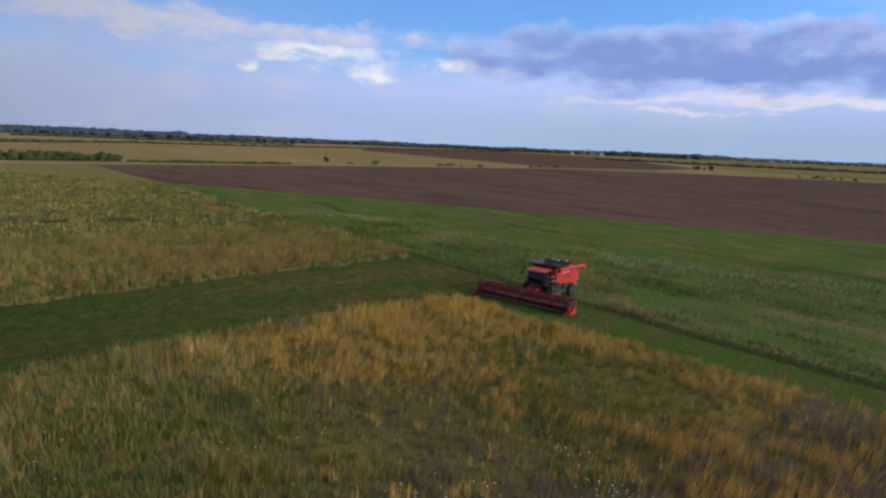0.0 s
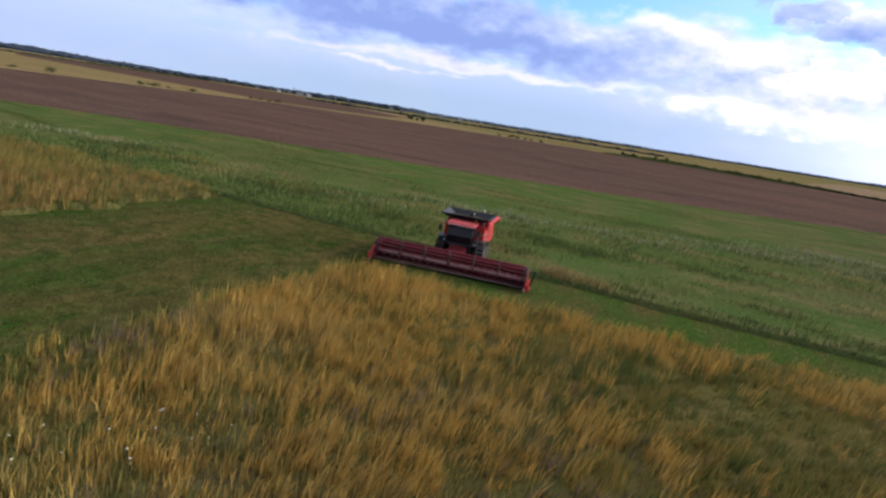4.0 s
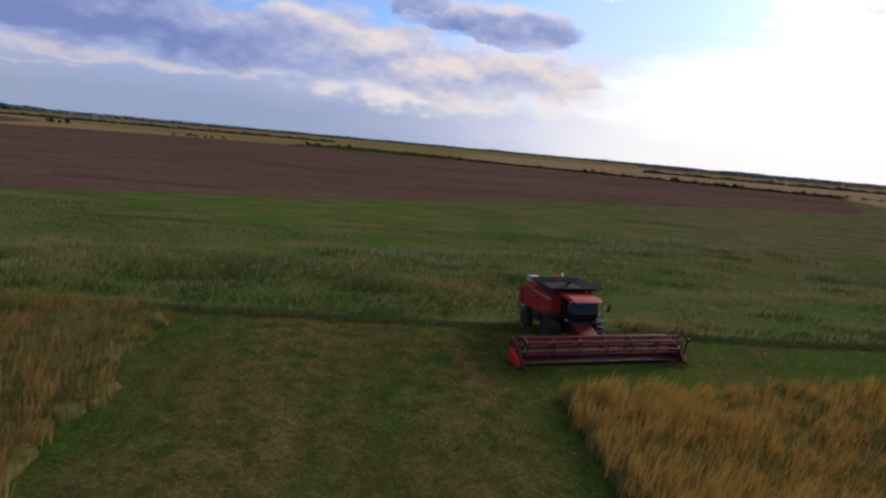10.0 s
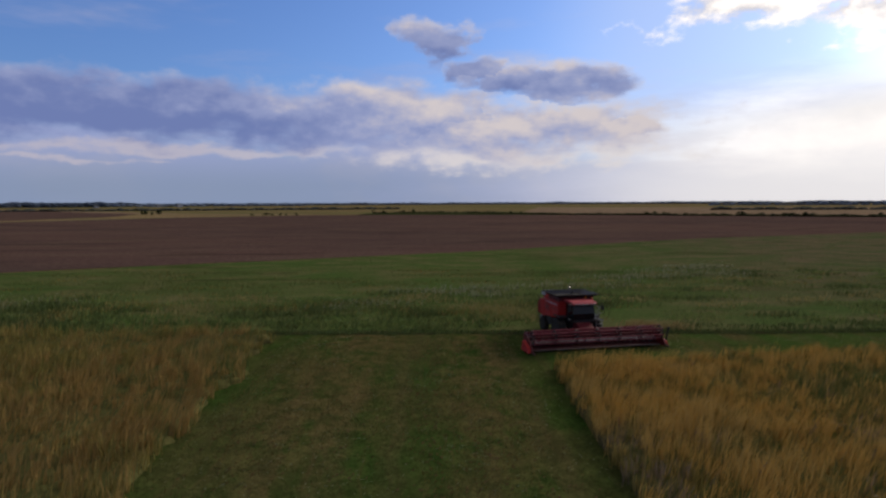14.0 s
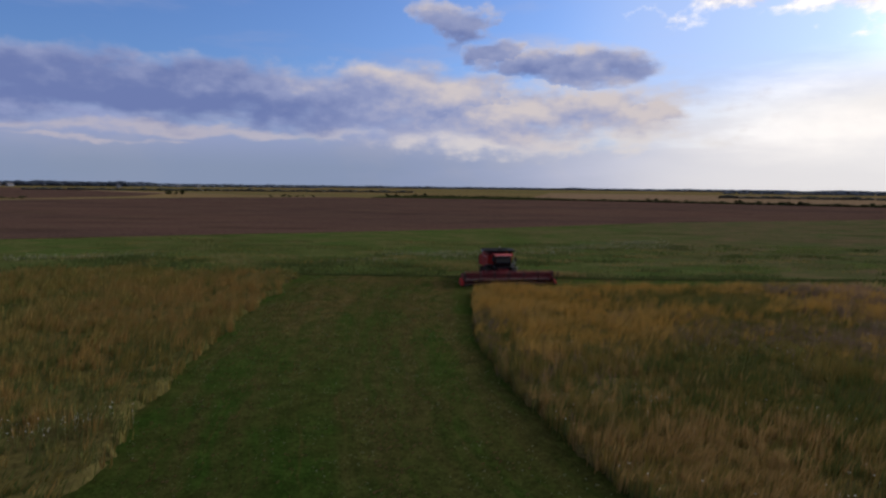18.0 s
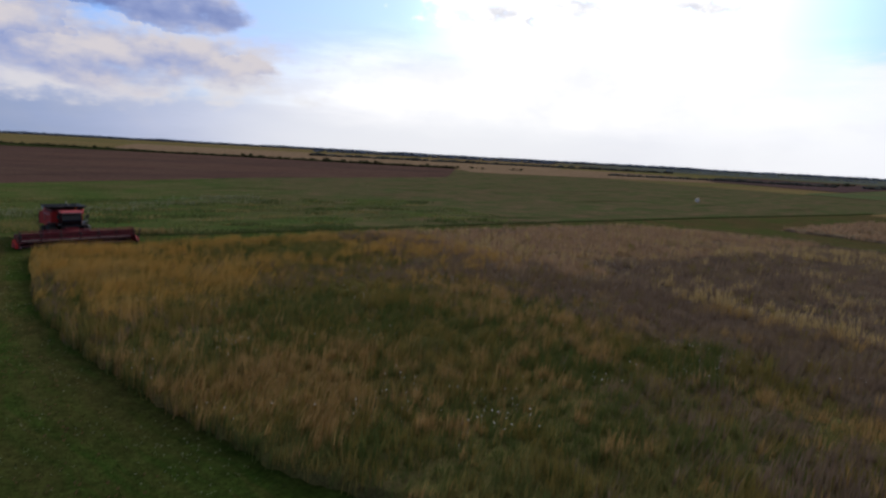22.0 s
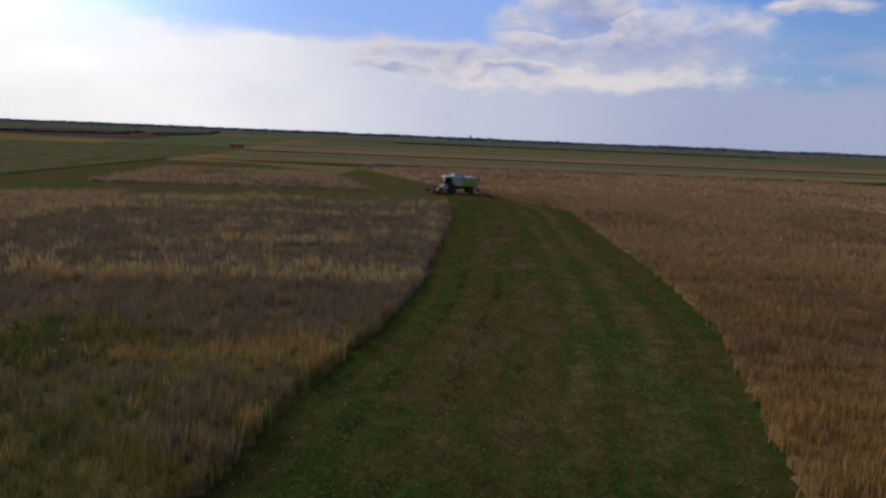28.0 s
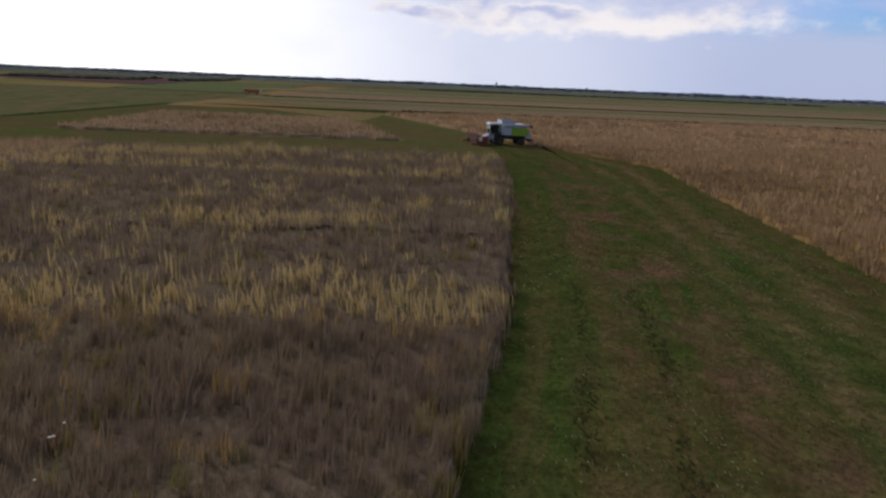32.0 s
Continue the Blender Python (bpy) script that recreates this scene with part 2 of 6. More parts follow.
# unseen sky overhead, filled with broken cloud to keep the light neutral
over = W.mix(W.ramp(billow, 0.3, 0.7), rgb(0.30, 0.31, 0.34), rgb(0.72, 0.69, 0.64))
full = W.mix(W.ramp(el, 17.0, 30.0, 0.0, 0.85), full, over)
# unseen sky away from the sun, dimmed so that fronts facing it darken
behind = W.ramp(W.m("ABSOLUTE", W.m("SUBTRACT", W.m("MODULO", W.m("ADD", az, 540.0 - SUN_AZ), 360.0), 180.0)), 95.0, 150.0)
full = W.mix(W.m("MULTIPLY", behind, 0.6), full, rgb(0.20, 0.22, 0.28))
down = W.ramp(el, -1.5, 0.0)
full = W.mix(down, rgb(0.05, 0.05, 0.05), full)
back = W.node("ShaderNodeBackground", 0, (), Color=full, Strength=1.0)
wout = world.node_tree.nodes.new("ShaderNodeOutputWorld")
world.node_tree.links.new(back, wout.inputs[0])
scene.world = world

sun = new("sun", bpy.data.lights.new("sun", "SUN"))
sun.data.energy, sun.data.angle, sun.data.color = 3.0, radians(18), (1.0, 0.9, 0.76)
sa, se = radians(SUN_AZ), radians(SUN_EL)
sun.matrix_world = look((0, 0, 60), (-math.sin(sa) * math.cos(se), -math.cos(sa) * math.cos(se), 60 - math.sin(se)))

# ---------------------------------------------------------------- materials


def material(name):
    mat = bpy.data.materials.new(name)
    mat.use_nodes = True
    g = Graph(mat.node_tree)
    return mat, g


def finish(mat, g, color, rough=0.8, bump=None, strength=0.3, distance=0.05, metal=0.0, spec=0.3):
    bs = mat.node_tree.nodes.new("ShaderNodeBsdfPrincipled")
    ln = mat.node_tree.links.new
    for name, v in (("Base Color", color), ("Roughness", rough), ("Metallic", metal), ("Specular IOR Level", spec)):
        if hasattr(v, "is_output"):
            ln(v, bs.inputs[name])
        else:
            bs.inputs[name].default_value = v
    if bump is not None:
        b = mat.node_tree.nodes.new("ShaderNodeBump")
        b.inputs["Strength"].default_value, b.inputs["Distance"].default_value = strength, distance
        ln(bump, b.inputs["Height"])
        ln(b.outputs[0], bs.inputs["Normal"])
    o = mat.node_tree.nodes.new("ShaderNodeOutputMaterial")
    ln(bs.outputs[0], o.inputs[0])
    return mat


def split(mat, vec, axis):
    n = mat.node_tree.nodes.new("ShaderNodeSeparateXYZ")
    mat.node_tree.links.new(vec, n.inputs[0])
    return n.outputs[axis]


def soil(name, a, b, c, stretch=(1, 1), big=0.03, mid=0.25, small=4.0, bump=0.6, row=0.0, row_dir=0.0, patches=0.0, drift=None):
    """Grass or bare soil seen from some height: three tones over three scales, with faint rows where the field was worked."""
    mat, g = material(name)
    co = g.node("ShaderNodeTexCoord", 3)
    s = mat.node_tree.nodes.new("ShaderNodeMapping")
    mat.node_tree.links.new(co, s.inputs[0])
    s.inputs["Rotation"].default_value = (0, 0, radians(row_dir))
    s.inputs["Scale"].default_value = (stretch[0], stretch[1], 1)
    v = s.outputs[0]
    n1 = g.noise(v, big, 5.0, 0.6)
    n2 = g.noise(v, mid, 5.0, 0.62)
    n3 = g.noise(co, small, 5.0, 0.7)
    col = g.mix(g.ramp(n1, 0.36, 0.64), a, b)
    col = g.mix(g.m("MULTIPLY", g.ramp(n2, 0.42, 0.7), 0.75), col, c)
    col = g.mix(0.75, col, g.mix(g.ramp(n3, 0.25, 0.75), rgb(0.45, 0.45, 0.45), rgb(1.5, 1.5, 1.5)), "MULTIPLY")
    if patches:
        far = g.noise(g.xyz(g.m("MULTIPLY", split(mat, v, 0), 0.06), g.m("MULTIPLY", split(mat, v, 1), 0.16), 8.0), 1.0, 4.0, 0.55)
        col = g.mix(g.m("MULTIPLY", g.ramp(far, 0.56, 0.68), patches), col, rgb(0.5, 0.55, 0.5), "MULTIPLY")
    if drift:
        x0, x1, to = drift
        where = g.ramp(g.m("ADD", split(mat, co, 0), g.m("MULTIPLY", n1, 30.0)), x0, x1)
        col = g.mix(where, col, to, "MULTIPLY")
    if row:
        sp = mat.node_tree.nodes.new("ShaderNodeSeparateXYZ")
        mat.node_tree.links.new(v, sp.inputs[0])
        wob = g.m("ADD", sp.outputs[1], g.m("MULTIPLY", n2, 1.5))
        st = g.m("SINE", g.m("MULTIPLY", wob, 6.2832 / row))
        col = g.mix(0.35, col, g.mix(g.ramp(st, -1.0, 1.0), rgb(0.7, 0.7, 0.7), rgb(1.25, 1.2, 1.15)), "MULTIPLY")
    return finish(mat, g, col, 0.9, n3, bump, 0.08, spec=0.0)


def blade_mat(name, a, b, c, thin=0.15):
    mat, g = material(name)
    geo = mat.node_tree.nodes.new("ShaderNodeNewGeometry")
    rnd = geo.outputs["Random Per Island"]
    co = g.node("ShaderNodeTexCoord", 3)
    n = g.noise(co, 0.22, 4.0, 0.6)
    col = g.mix(g.ramp(rnd, 0.0, 1.0), a, b)
    col = g.mix(g.m("MULTIPLY", g.ramp(n, 0.4, 0.7), 0.7), col, c)
    bs = mat.node_tree.nodes.new("ShaderNodeBsdfDiffuse")
    tr = mat.node_tree.nodes.new("ShaderNodeBsdfTranslucent")
    mx = mat.node_tree.nodes.new("ShaderNodeMixShader")
    mx.inputs[0].default_value = thin
    ln = mat.node_tree.links.new
    ln(col, bs.inputs[0]), ln(col, tr.inputs[0]), ln(bs.outputs[0], mx.inputs[1]), ln(tr.outputs[0], mx.inputs[2])
    o = mat.node_tree.nodes.new("ShaderNodeOutputMaterial")
    ln(mx.outputs[0], o.inputs[0])
    return mat


def paint(name, color, rough=0.4, metal=0.0, wear=0.25, dust=(0.22, 0.17, 0.11)):
    """Painted metal or plastic with field dust and faint wear."""
    mat, g = material(name)
    co = g.node("ShaderNodeTexCoord", 3)
    n1, n2 = g.noise(co, 1.3, 6.0, 0.65), g.noise(co, 22.0, 4.0, 0.6)
    col = g.mix(g.m("MULTIPLY", g.ramp(n1, 0.42, 0.75), wear), rgb(*color), rgb(*dust))
    col = g.mix(0.2, col, g.mix(g.ramp(n2, 0.3, 0.7), rgb(0.6, 0.6, 0.6), rgb(1.3, 1.3, 1.3)), "MULTIPLY")
    ro = g.m("ADD", rough, g.m("MULTIPLY", g.ramp(n1, 0.35, 0.75), 0.3))
    return finish(mat, g, col, ro, n2, 0.08, 0.004, metal)


M_GROUND = soil("open_fields", rgb(0.20, 0.145, 0.07), rgb(0.11, 0.12, 0.045), rgb(0.16, 0.10, 0.06), (0.25, 1.0), 0.006, 0.03, 0.6, 0.2)
M_MOWN = soil("mown_grass", rgb(0.046, 0.082, 0.018), rgb(0.058, 0.070, 0.022), rgb(0.095, 0.072, 0.030), (1, 0.35), 0.10, 0.5, 5.0, 0.8, drift=(55, 110, rgb(1.25, 0.92, 1.35)))
M_MEADOW = soil("green_meadow", rgb(0.056, 0.096, 0.025), rgb(0.074, 0.094, 0.031), rgb(0.130, 0.114, 0.052), (0.6, 1.0), 0.06, 0.22, 3.0, 0.8, patches=0.8, drift=(5, 100, rgb(1.22, 0.92, 1.42)))
M_BROWN = soil("brown_stand", rgb(0.103, 0.063, 0.052), rgb(0.080, 0.052, 0.046), rgb(0.115, 0.078, 0.060), (0.35, 1.0), 0.02, 0.09, 1.2, 0.5, 0, -27, patches=0.75)
# kept darker than the blades: shade inside the stand put into the colour
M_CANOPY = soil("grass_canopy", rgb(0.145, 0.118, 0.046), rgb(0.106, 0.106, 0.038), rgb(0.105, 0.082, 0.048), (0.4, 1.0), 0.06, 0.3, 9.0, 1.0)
M_TAN = soil("tan_grass", rgb(0.27, 0.172, 0.104), rgb(0.22, 0.142, 0.086), rgb(0.165, 0.118, 0.074), (1.0, 0.4), 0.02, 0.12, 1.6, 0.6)
M_STRIPED = soil("brownish_strip", rgb(0.19, 0.140, 0.092), rgb(0.155, 0.115, 0.078), rgb(0.135, 0.112, 0.066), (1.0, 0.3), 0.015, 0.08, 0.9, 0.3)
M_OCHRE = soil("ochre_field", rgb(0.24, 0.165, 0.085), rgb(0.19, 0.145, 0.07), rgb(0.15, 0.13, 0.062), (0.3, 1.0), 0.01, 0.05, 0.8, 0.3)
M_PURPLE = soil("dark_fallow", rgb(0.085, 0.056, 0.058), rgb(0.066, 0.052, 0.052), rgb(0.105, 0.07, 0.06), (0.2, 1.0), 0.01, 0.05, 0.8, 0.3)
# far ground with distance haze mixed into its tones as blue-grey
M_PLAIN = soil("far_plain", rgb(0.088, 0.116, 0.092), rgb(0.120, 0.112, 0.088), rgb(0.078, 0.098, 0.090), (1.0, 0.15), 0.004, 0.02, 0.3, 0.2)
M_STRAW = soil("straw_field", rgb(0.25, 0.18, 0.115), rgb(0.21, 0.145, 0.095), rgb(0.165, 0.13, 0.085), (0.3, 1.0), 0.01, 0.05, 0.8, 0.3)
M_OLIVE = soil("olive_pasture", rgb(0.085, 0.115, 0.052), rgb(0.115, 0.11, 0.058), rgb(0.068, 0.098, 0.046), (1.0, 0.3), 0.012, 0.06, 0.8, 0.3)
M_DITCH = soil("ditch_bank", rgb(0.030, 0.045, 0.016), rgb(0.04, 0.055, 0.02), rgb(0.05, 0.04, 0.02), (1, 1), 0.2, 0.8, 5.0, 1.0)
# dark brown under the tan blades, painted shade between the tufts
M_TANSHADE = soil("tan_inner_shade", rgb(0.165, 0.105, 0.048), rgb(0.130, 0.082, 0.038), rgb(0.110, 0.078, 0.035), (1.0, 0.4), 0.05, 0.3, 4.0, 0.8)
M_TRACK = soil("pale_track", rgb(0.30, 0.25, 0.14), rgb(0.22, 0.21, 0.10), rgb(0.16, 0.16, 0.07), (1, 1), 0.05, 0.4, 3.0, 0.3)
B_GOLD = blade_mat("golden_blade", rgb(0.55, 0.35, 0.096), rgb(0.39, 0.24, 0.066), rgb(0.46, 0.325, 0.115))
B_BROWN = blade_mat("brown_blade", rgb(0.29, 0.185, 0.120), rgb(0.20, 0.13, 0.095), rgb(0.31, 0.21, 0.12))
B_AMBER = blade_mat("amber_blade", rgb(0.375, 0.25, 0.102), rgb(0.255, 0.168, 0.070), rgb(0.31, 0.215, 0.092), 0.32)
B_RUST = blade_mat("rusty_blade", rgb(0.28, 0.178, 0.105), rgb(0.20, 0.128, 0.078), rgb(0.185, 0.15, 0.072))
B_OLIVE = blade_mat("olive_blade", rgb(0.26, 0.20, 0.060), rgb(0.18, 0.165, 0.048), rgb(0.30, 0.222, 0.078))
B_GREEN = blade_mat("green_blade", rgb(0.12, 0.152, 0.044), rgb(0.085, 0.115, 0.036), rgb(0.18, 0.17, 0.062))
B_TAN = blade_mat("tan_blade", rgb(0.43, 0.29, 0.165), rgb(0.315, 0.21, 0.12), rgb(0.36, 0.25, 0.14))
B_MOWN = blade_mat("stubble_blade", rgb(0.046, 0.068, 0.020), rgb(0.066, 0.068, 0.026), rgb(0.090, 0.072, 0.036))
B_PALE = blade_mat("pale_seed_blade", rgb(0.34, 0.34, 0.22), rgb(0.24, 0.25, 0.14), rgb(0.18, 0.21, 0.09))
B_DARK = blade_mat("dark_weed_blade", rgb(0.090, 0.132, 0.042), rgb(0.110, 0.138, 0.048), rgb(0.112, 0.118, 0.046))
M_LEAF = blade_mat("leaf", rgb(0.035, 0.052, 0.022), rgb(0.055, 0.065, 0.026), rgb(0.06, 0.055, 0.028))
# distance haze is painted into the leaf colour as blue
M_FAR = blade_mat("hazed_leaf", rgb(0.085, 0.110, 0.150), rgb(0.105, 0.13, 0.175), rgb(0.09, 0.118, 0.165), 0.5)
# paler copy for woods towards the sun, haze and glare in its colour
M_HAZY = blade_mat("hazed_leaf_against_light", rgb(0.18, 0.225, 0.30), rgb(0.21, 0.255, 0.33), rgb(0.19, 0.235, 0.32), 0.5)
M_BARK = paint("bark", (0.09, 0.065, 0.045), 0.9)
M_FLOWER = blade_mat("white_umbel", rgb(0.72, 0.72, 0.66), rgb(0.55, 0.55, 0.48), rgb(0.62, 0.6, 0.5))


def mown_material():
    """Mown grass streaked along the way the machines went: greens, brown chaff lines, pale specks."""
    mat, g = material("mown_strip")
    uvw = g.node("ShaderNodeTexCoord", 2)
    sp = mat.node_tree.nodes.new("ShaderNodeSeparateXYZ")
    mat.node_tree.links.new(uvw, sp.inputs[0])
    co = g.node("ShaderNodeTexCoord", 3)
    wob = g.m("ADD", sp.outputs[0], g.m("MULTIPLY", g.noise(uvw, 0.16, 3.0), 2.2))
    lanes = g.noise(g.xyz(g.m("MULTIPLY", wob, 0.62), g.m("MULTIPLY", sp.outputs[1], 0.035)), 1.0, 4.0, 0.6)
    thin = g.noise(g.xyz(g.m("MULTIPLY", wob, 2.6), g.m("MULTIPLY", sp.outputs[1], 0.10), 4.0), 1.0, 4.0, 0.6)
    patch = g.noise(co, 0.16, 5.0, 0.6)
    mott = g.noise(co, 0.9, 5.0, 0.65)
    grain = g.noise(co, 6.0, 5.0, 0.7)
    col = g.mix(g.ramp(patch, 0.38, 0.62), rgb(0.037, 0.064, 0.016), rgb(0.055, 0.061, 0.021))
    col = g.mix(g.m("MULTIPLY", g.ramp(lanes, 0.42, 0.66), 0.65), col, rgb(0.084, 0.064, 0.032))
    col = g.mix(g.m("MULTIPLY", g.ramp(thin, 0.54, 0.74), 0.45), col, rgb(0.098, 0.062, 0.032))
    col = g.mix(g.m("MULTIPLY", g.ramp(thin, 0.42, 0.28), 0.4), col, rgb(0.023, 0.038, 0.011))
    turn = g.ramp(g.m("ADD", sp.outputs[1], g.m("MULTIPLY", patch, 12.0)), 52.0, 92.0)
    col = g.mix(1.0, col, g.mix(turn, rgb(0.90, 1.0, 0.86), rgb(0.94, 0.88, 0.86)), "MULTIPLY")
    # the dry northern stretch: broad brown chaff lanes
    dry = g.ramp(g.m("ADD", sp.outputs[1], g.m("MULTIPLY", patch, 14.0)), 46.0, 22.0)
    broad = g.m("MAXIMUM", g.ramp(g.m("ABSOLUTE", g.m("SUBTRACT", wob, 9.5)), 5.0, 0.8), g.ramp(g.m("ABSOLUTE", g.m("SUBTRACT", wob, 17.5)), 3.6, 0.6))
    broad = g.m("MULTIPLY", broad, g.ramp(g.m("ADD", mott, g.m("MULTIPLY", patch, 0.6)), 0.62, 0.92))
    col = g.mix(g.m("MULTIPLY", g.m("MULTIPLY", dry, broad), 0.6), col, rgb(0.104, 0.074, 0.032))
    # the bend: reddish litter in the middle, two paler lanes towards the outer side
    late = g.ramp(sp.outputs[1], 72.0, 96.0)
    lane_a = g.m("MAXIMUM", g.ramp(g.m("ABSOLUTE", g.m("SUBTRACT", wob, 8.4)), 1.7, 0.1), g.ramp(g.m("ABSOLUTE", g.m("SUBTRACT", wob, 11.6)), 1.5, 0.1))
    col = g.mix(g.m("MULTIPLY", g.m("MULTIPLY", late, lane_a), g.ramp(g.m("ADD", mott, patch), 0.75, 1.25, 0.12, 0.6)), col, rgb(0.118, 0.084, 0.046))
    litter = g.m("MULTIPLY", g.ramp(g.m("ABSOLUTE", g.m("SUBTRACT", wob, 16.0)), 5.0, 1.0), g.ramp(g.noise(g.xyz(g.m("MULTIPLY", wob, 0.3), g.m("MULTIPLY", sp.outputs[1], 0.22), 2.0), 1.0, 5.0, 0.65), 0.48, 0.64))
    col = g.mix(g.m("MULTIPLY", g.m("MULTIPLY", late, litter), 0.7), col, rgb(0.105, 0.062, 0.044))
    # shade painted into the grass colour round the bend: darker, a little greener
    bend_shade = g.m("MULTIPLY", g.ramp(sp.outputs[1], 26.0, 58.0), g.ramp(sp.outputs[1], 95.0, 75.0))
    col = g.mix(bend_shade, col, rgb(0.64, 0.76, 0.62), "MULTIPLY")
    col = g.mix(0.6, col, g.mix(g.ramp(mott, 0.3, 0.7), rgb(0.62, 0.64, 0.6), rgb(1.35, 1.3, 1.25)), "MULTIPLY")
    col = g.mix(0.8, col, g.mix(g.ramp(grain, 0.25, 0.75), rgb(0.45, 0.45, 0.45), rgb(1.5, 1.5, 1.5)), "MULTIPLY")
    return finish(mat, g, col, 0.9, grain, 0.8, 0.06, spec=0.0)


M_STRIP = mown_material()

# ---------------------------------------------------------------- ground and fields
rng = np.random.default_rng(7)


@functools.lru_cache(maxsize=None)
def lattice(seed):
    return np.random.default_rng(seed).random((256, 256))


def vnoise(x, y, scale, seed):
    """Smooth value noise, 0 to 1."""
    t = lattice(seed)
    u, v = np.asarray(x) / scale, np.asarray(y) / scale
    i, j = np.floor(u).astype(int), np.floor(v).astype(int)
    fx, fy = u - i, v - j
    fx, fy = fx * fx * (3 - 2 * fx), fy * fy * (3 - 2 * fy)
    a, b = t[i % 256, j % 256], t[(i + 1) % 256, j % 256]
    c, d = t[i % 256, (j + 1) % 256], t[(i + 1) % 256, (j + 1) % 256]
    return (a * (1 - fx) + b * fx) * (1 - fy) + (c * (1 - fx) + d * fx) * fy


def fnoise(x, y, scale, seed):
    return 0.55 * vnoise(x, y, scale, seed) + 0.3 * vnoise(x, y, scale / 2.3, seed + 1) + 0.15 * vnoise(x, y, scale / 5.1, seed + 2)


def mesh_of(name, verts, faces, mat):
    me = bpy.data.meshes.new(name)
    me.from_pydata(verts, [], faces)
    me.materials.append(mat)
    me.update()
    return me


from mathutils.geometry import tessellate_polygon


def outline(corners, step, rough, seed):
    """A field's outline: straight runs broken into steps with small uneven bites."""
    r = np.random.default_rng(seed)
    out = []
    for (x0, y0), (x1, y1) in zip(corners, corners[1:] + corners[:1]):
        n = max(1, int(math.hypot(x1 - x0, y1 - y0) / step))
        for k in range(n):
            t = k / n
            out.append((x0 + (x1 - x0) * t + r.normal(0, rough), y0 + (y1 - y0) * t + r.normal(0, rough)))
    return out


def field(name, corners, z, mat, label, step=6.0, rough=0.25, seed=1):
    pts = outline(corners, step, rough, seed)
    tris = tessellate_polygon([[Vector((x, y, 0)) for x, y in pts]])
    faces = []
    for a, b, c in tris:
        (ax, ay), (bx, by), (cx, cy) = pts[a], pts[b], pts[c]
        faces.append((a, b, c) if (bx - ax) * (cy - ay) - (by - ay) * (cx - ax) > 0 else (a, c, b))
    me = mesh_of(name, [(x, y, z) for x, y in pts], faces, mat)
    return tagged(new(name, me), label, "field", kind="structure")


ring = [(4600 * math.cos(k * math.pi / 48), 4600 * math.sin(k * math.pi / 48), 0) for k in range(96)]
tagged(new("ground", mesh_of("ground", ring, [list(range(96))], M_GROUND)), "flat open farmland of tan and olive fields", "ground", kind="structure")
field("meadow", [(-140, 20), (330, 20), (330, 300), (262, 305), (165, 178), (61, 136), (0, 97), (-79, 58), (-137, 21)], 0.03, M_MEADOW,
      "green grass meadow beyond the ditch", seed=2)
field("brown_field", [(-140, 21), (-79, 59), (-35, 80), (0, 97), (61, 136), (165, 178), (264, 306), (287, 332), (145, 430), (60, 462), (-100, 490), (-190, 420),
                      (-250, 317), (-250, 136), (-233, 20)], 0.05, M_BROWN, "reddish brown field of ripe low plants", seed=3)
field("mown_strip", [(-18.8, 21), (-19.3, 4), (-19, -2), (-17.5, -17), (-15.7, -27), (-13.5, -34), (-9, -45), (0, -55), (13, -63), (31, -70), (46, -72.5),
                     (74, -76), (88, -78), (98, -75), (109, -69.5), (125, -60), (180, -40), (150, -36), (116, -46), (114, 4), (118, 20)], 0.06, M_MOWN,
      "mown green grass strip with faint wheel tracks", 2.0, 0.18, 4)
SWATH_OUT = [(-19, 21), (-19.3, 4), (-19, -2), (-17.5, -17), (-15.7, -27), (-13.5, -34), (-11, -41), (-6, -49), (0, -55), (13, -63), (31, -70), (46, -72.5), (74, -76), (88, -78), (98, -75), (109, -69)]
SWATH_IN = [(3, 21), (2.7, 4), (2.6, -2), (3.6, -17), (5.6, -26), (7.5, -32), (9.5, -36), (12, -39.5), (15, -42.3), (20, -44.6), (31, -48), (46, -51.6), (74, -56), (88, -57.4), (98, -58.2), (109, -58.6)]


def swath(outer, inner, z, across=12, along=4):
    """The machines' lane as one bent ribbon, its texture running lengthwise."""
    a, b = np.array(outer, float), np.array(inner, float)
    rows, dist = [], [0.0]
    for k in range(len(a) - 1):
        for j in range(along):
            t = j / along
            rows.append((a[k] + (a[k + 1] - a[k]) * t, b[k] + (b[k + 1] - b[k]) * t))
    rows.append((a[-1], b[-1]))
    verts, faces, uvs = [], [], []
    d = 0.0
    for i, (p, q) in enumerate(rows):
        if i:
            d += np.linalg.norm((p + q) / 2 - (rows[i - 1][0] + rows[i - 1][1]) / 2)
        for c in range(across + 1):
            m = p + (q - p) * c / across
            verts.append((m[0], m[1], z + 0.03 * (vnoise(m[0], m[1], 3.0, 15) - 0.5)))
            uvs.append((22.0 * c / across, d))
    w = across + 1
    for i in range(len(rows) - 1):
        for c in range(across):
            faces.append((i * w + c, i * w + c + 1, (i + 1) * w + c + 1, (i + 1) * w + c))
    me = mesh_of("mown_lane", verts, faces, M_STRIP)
    layer = me.uv_layers.new(name="lane")
    layer.data.foreach_set("uv", np.array([uvs[l.vertex_index] for l in me.loops], np.float32).ravel())
    return tagged(new("mown_lane", me), "mown green grass lane with brown chaff streaks", "field", kind="structure")


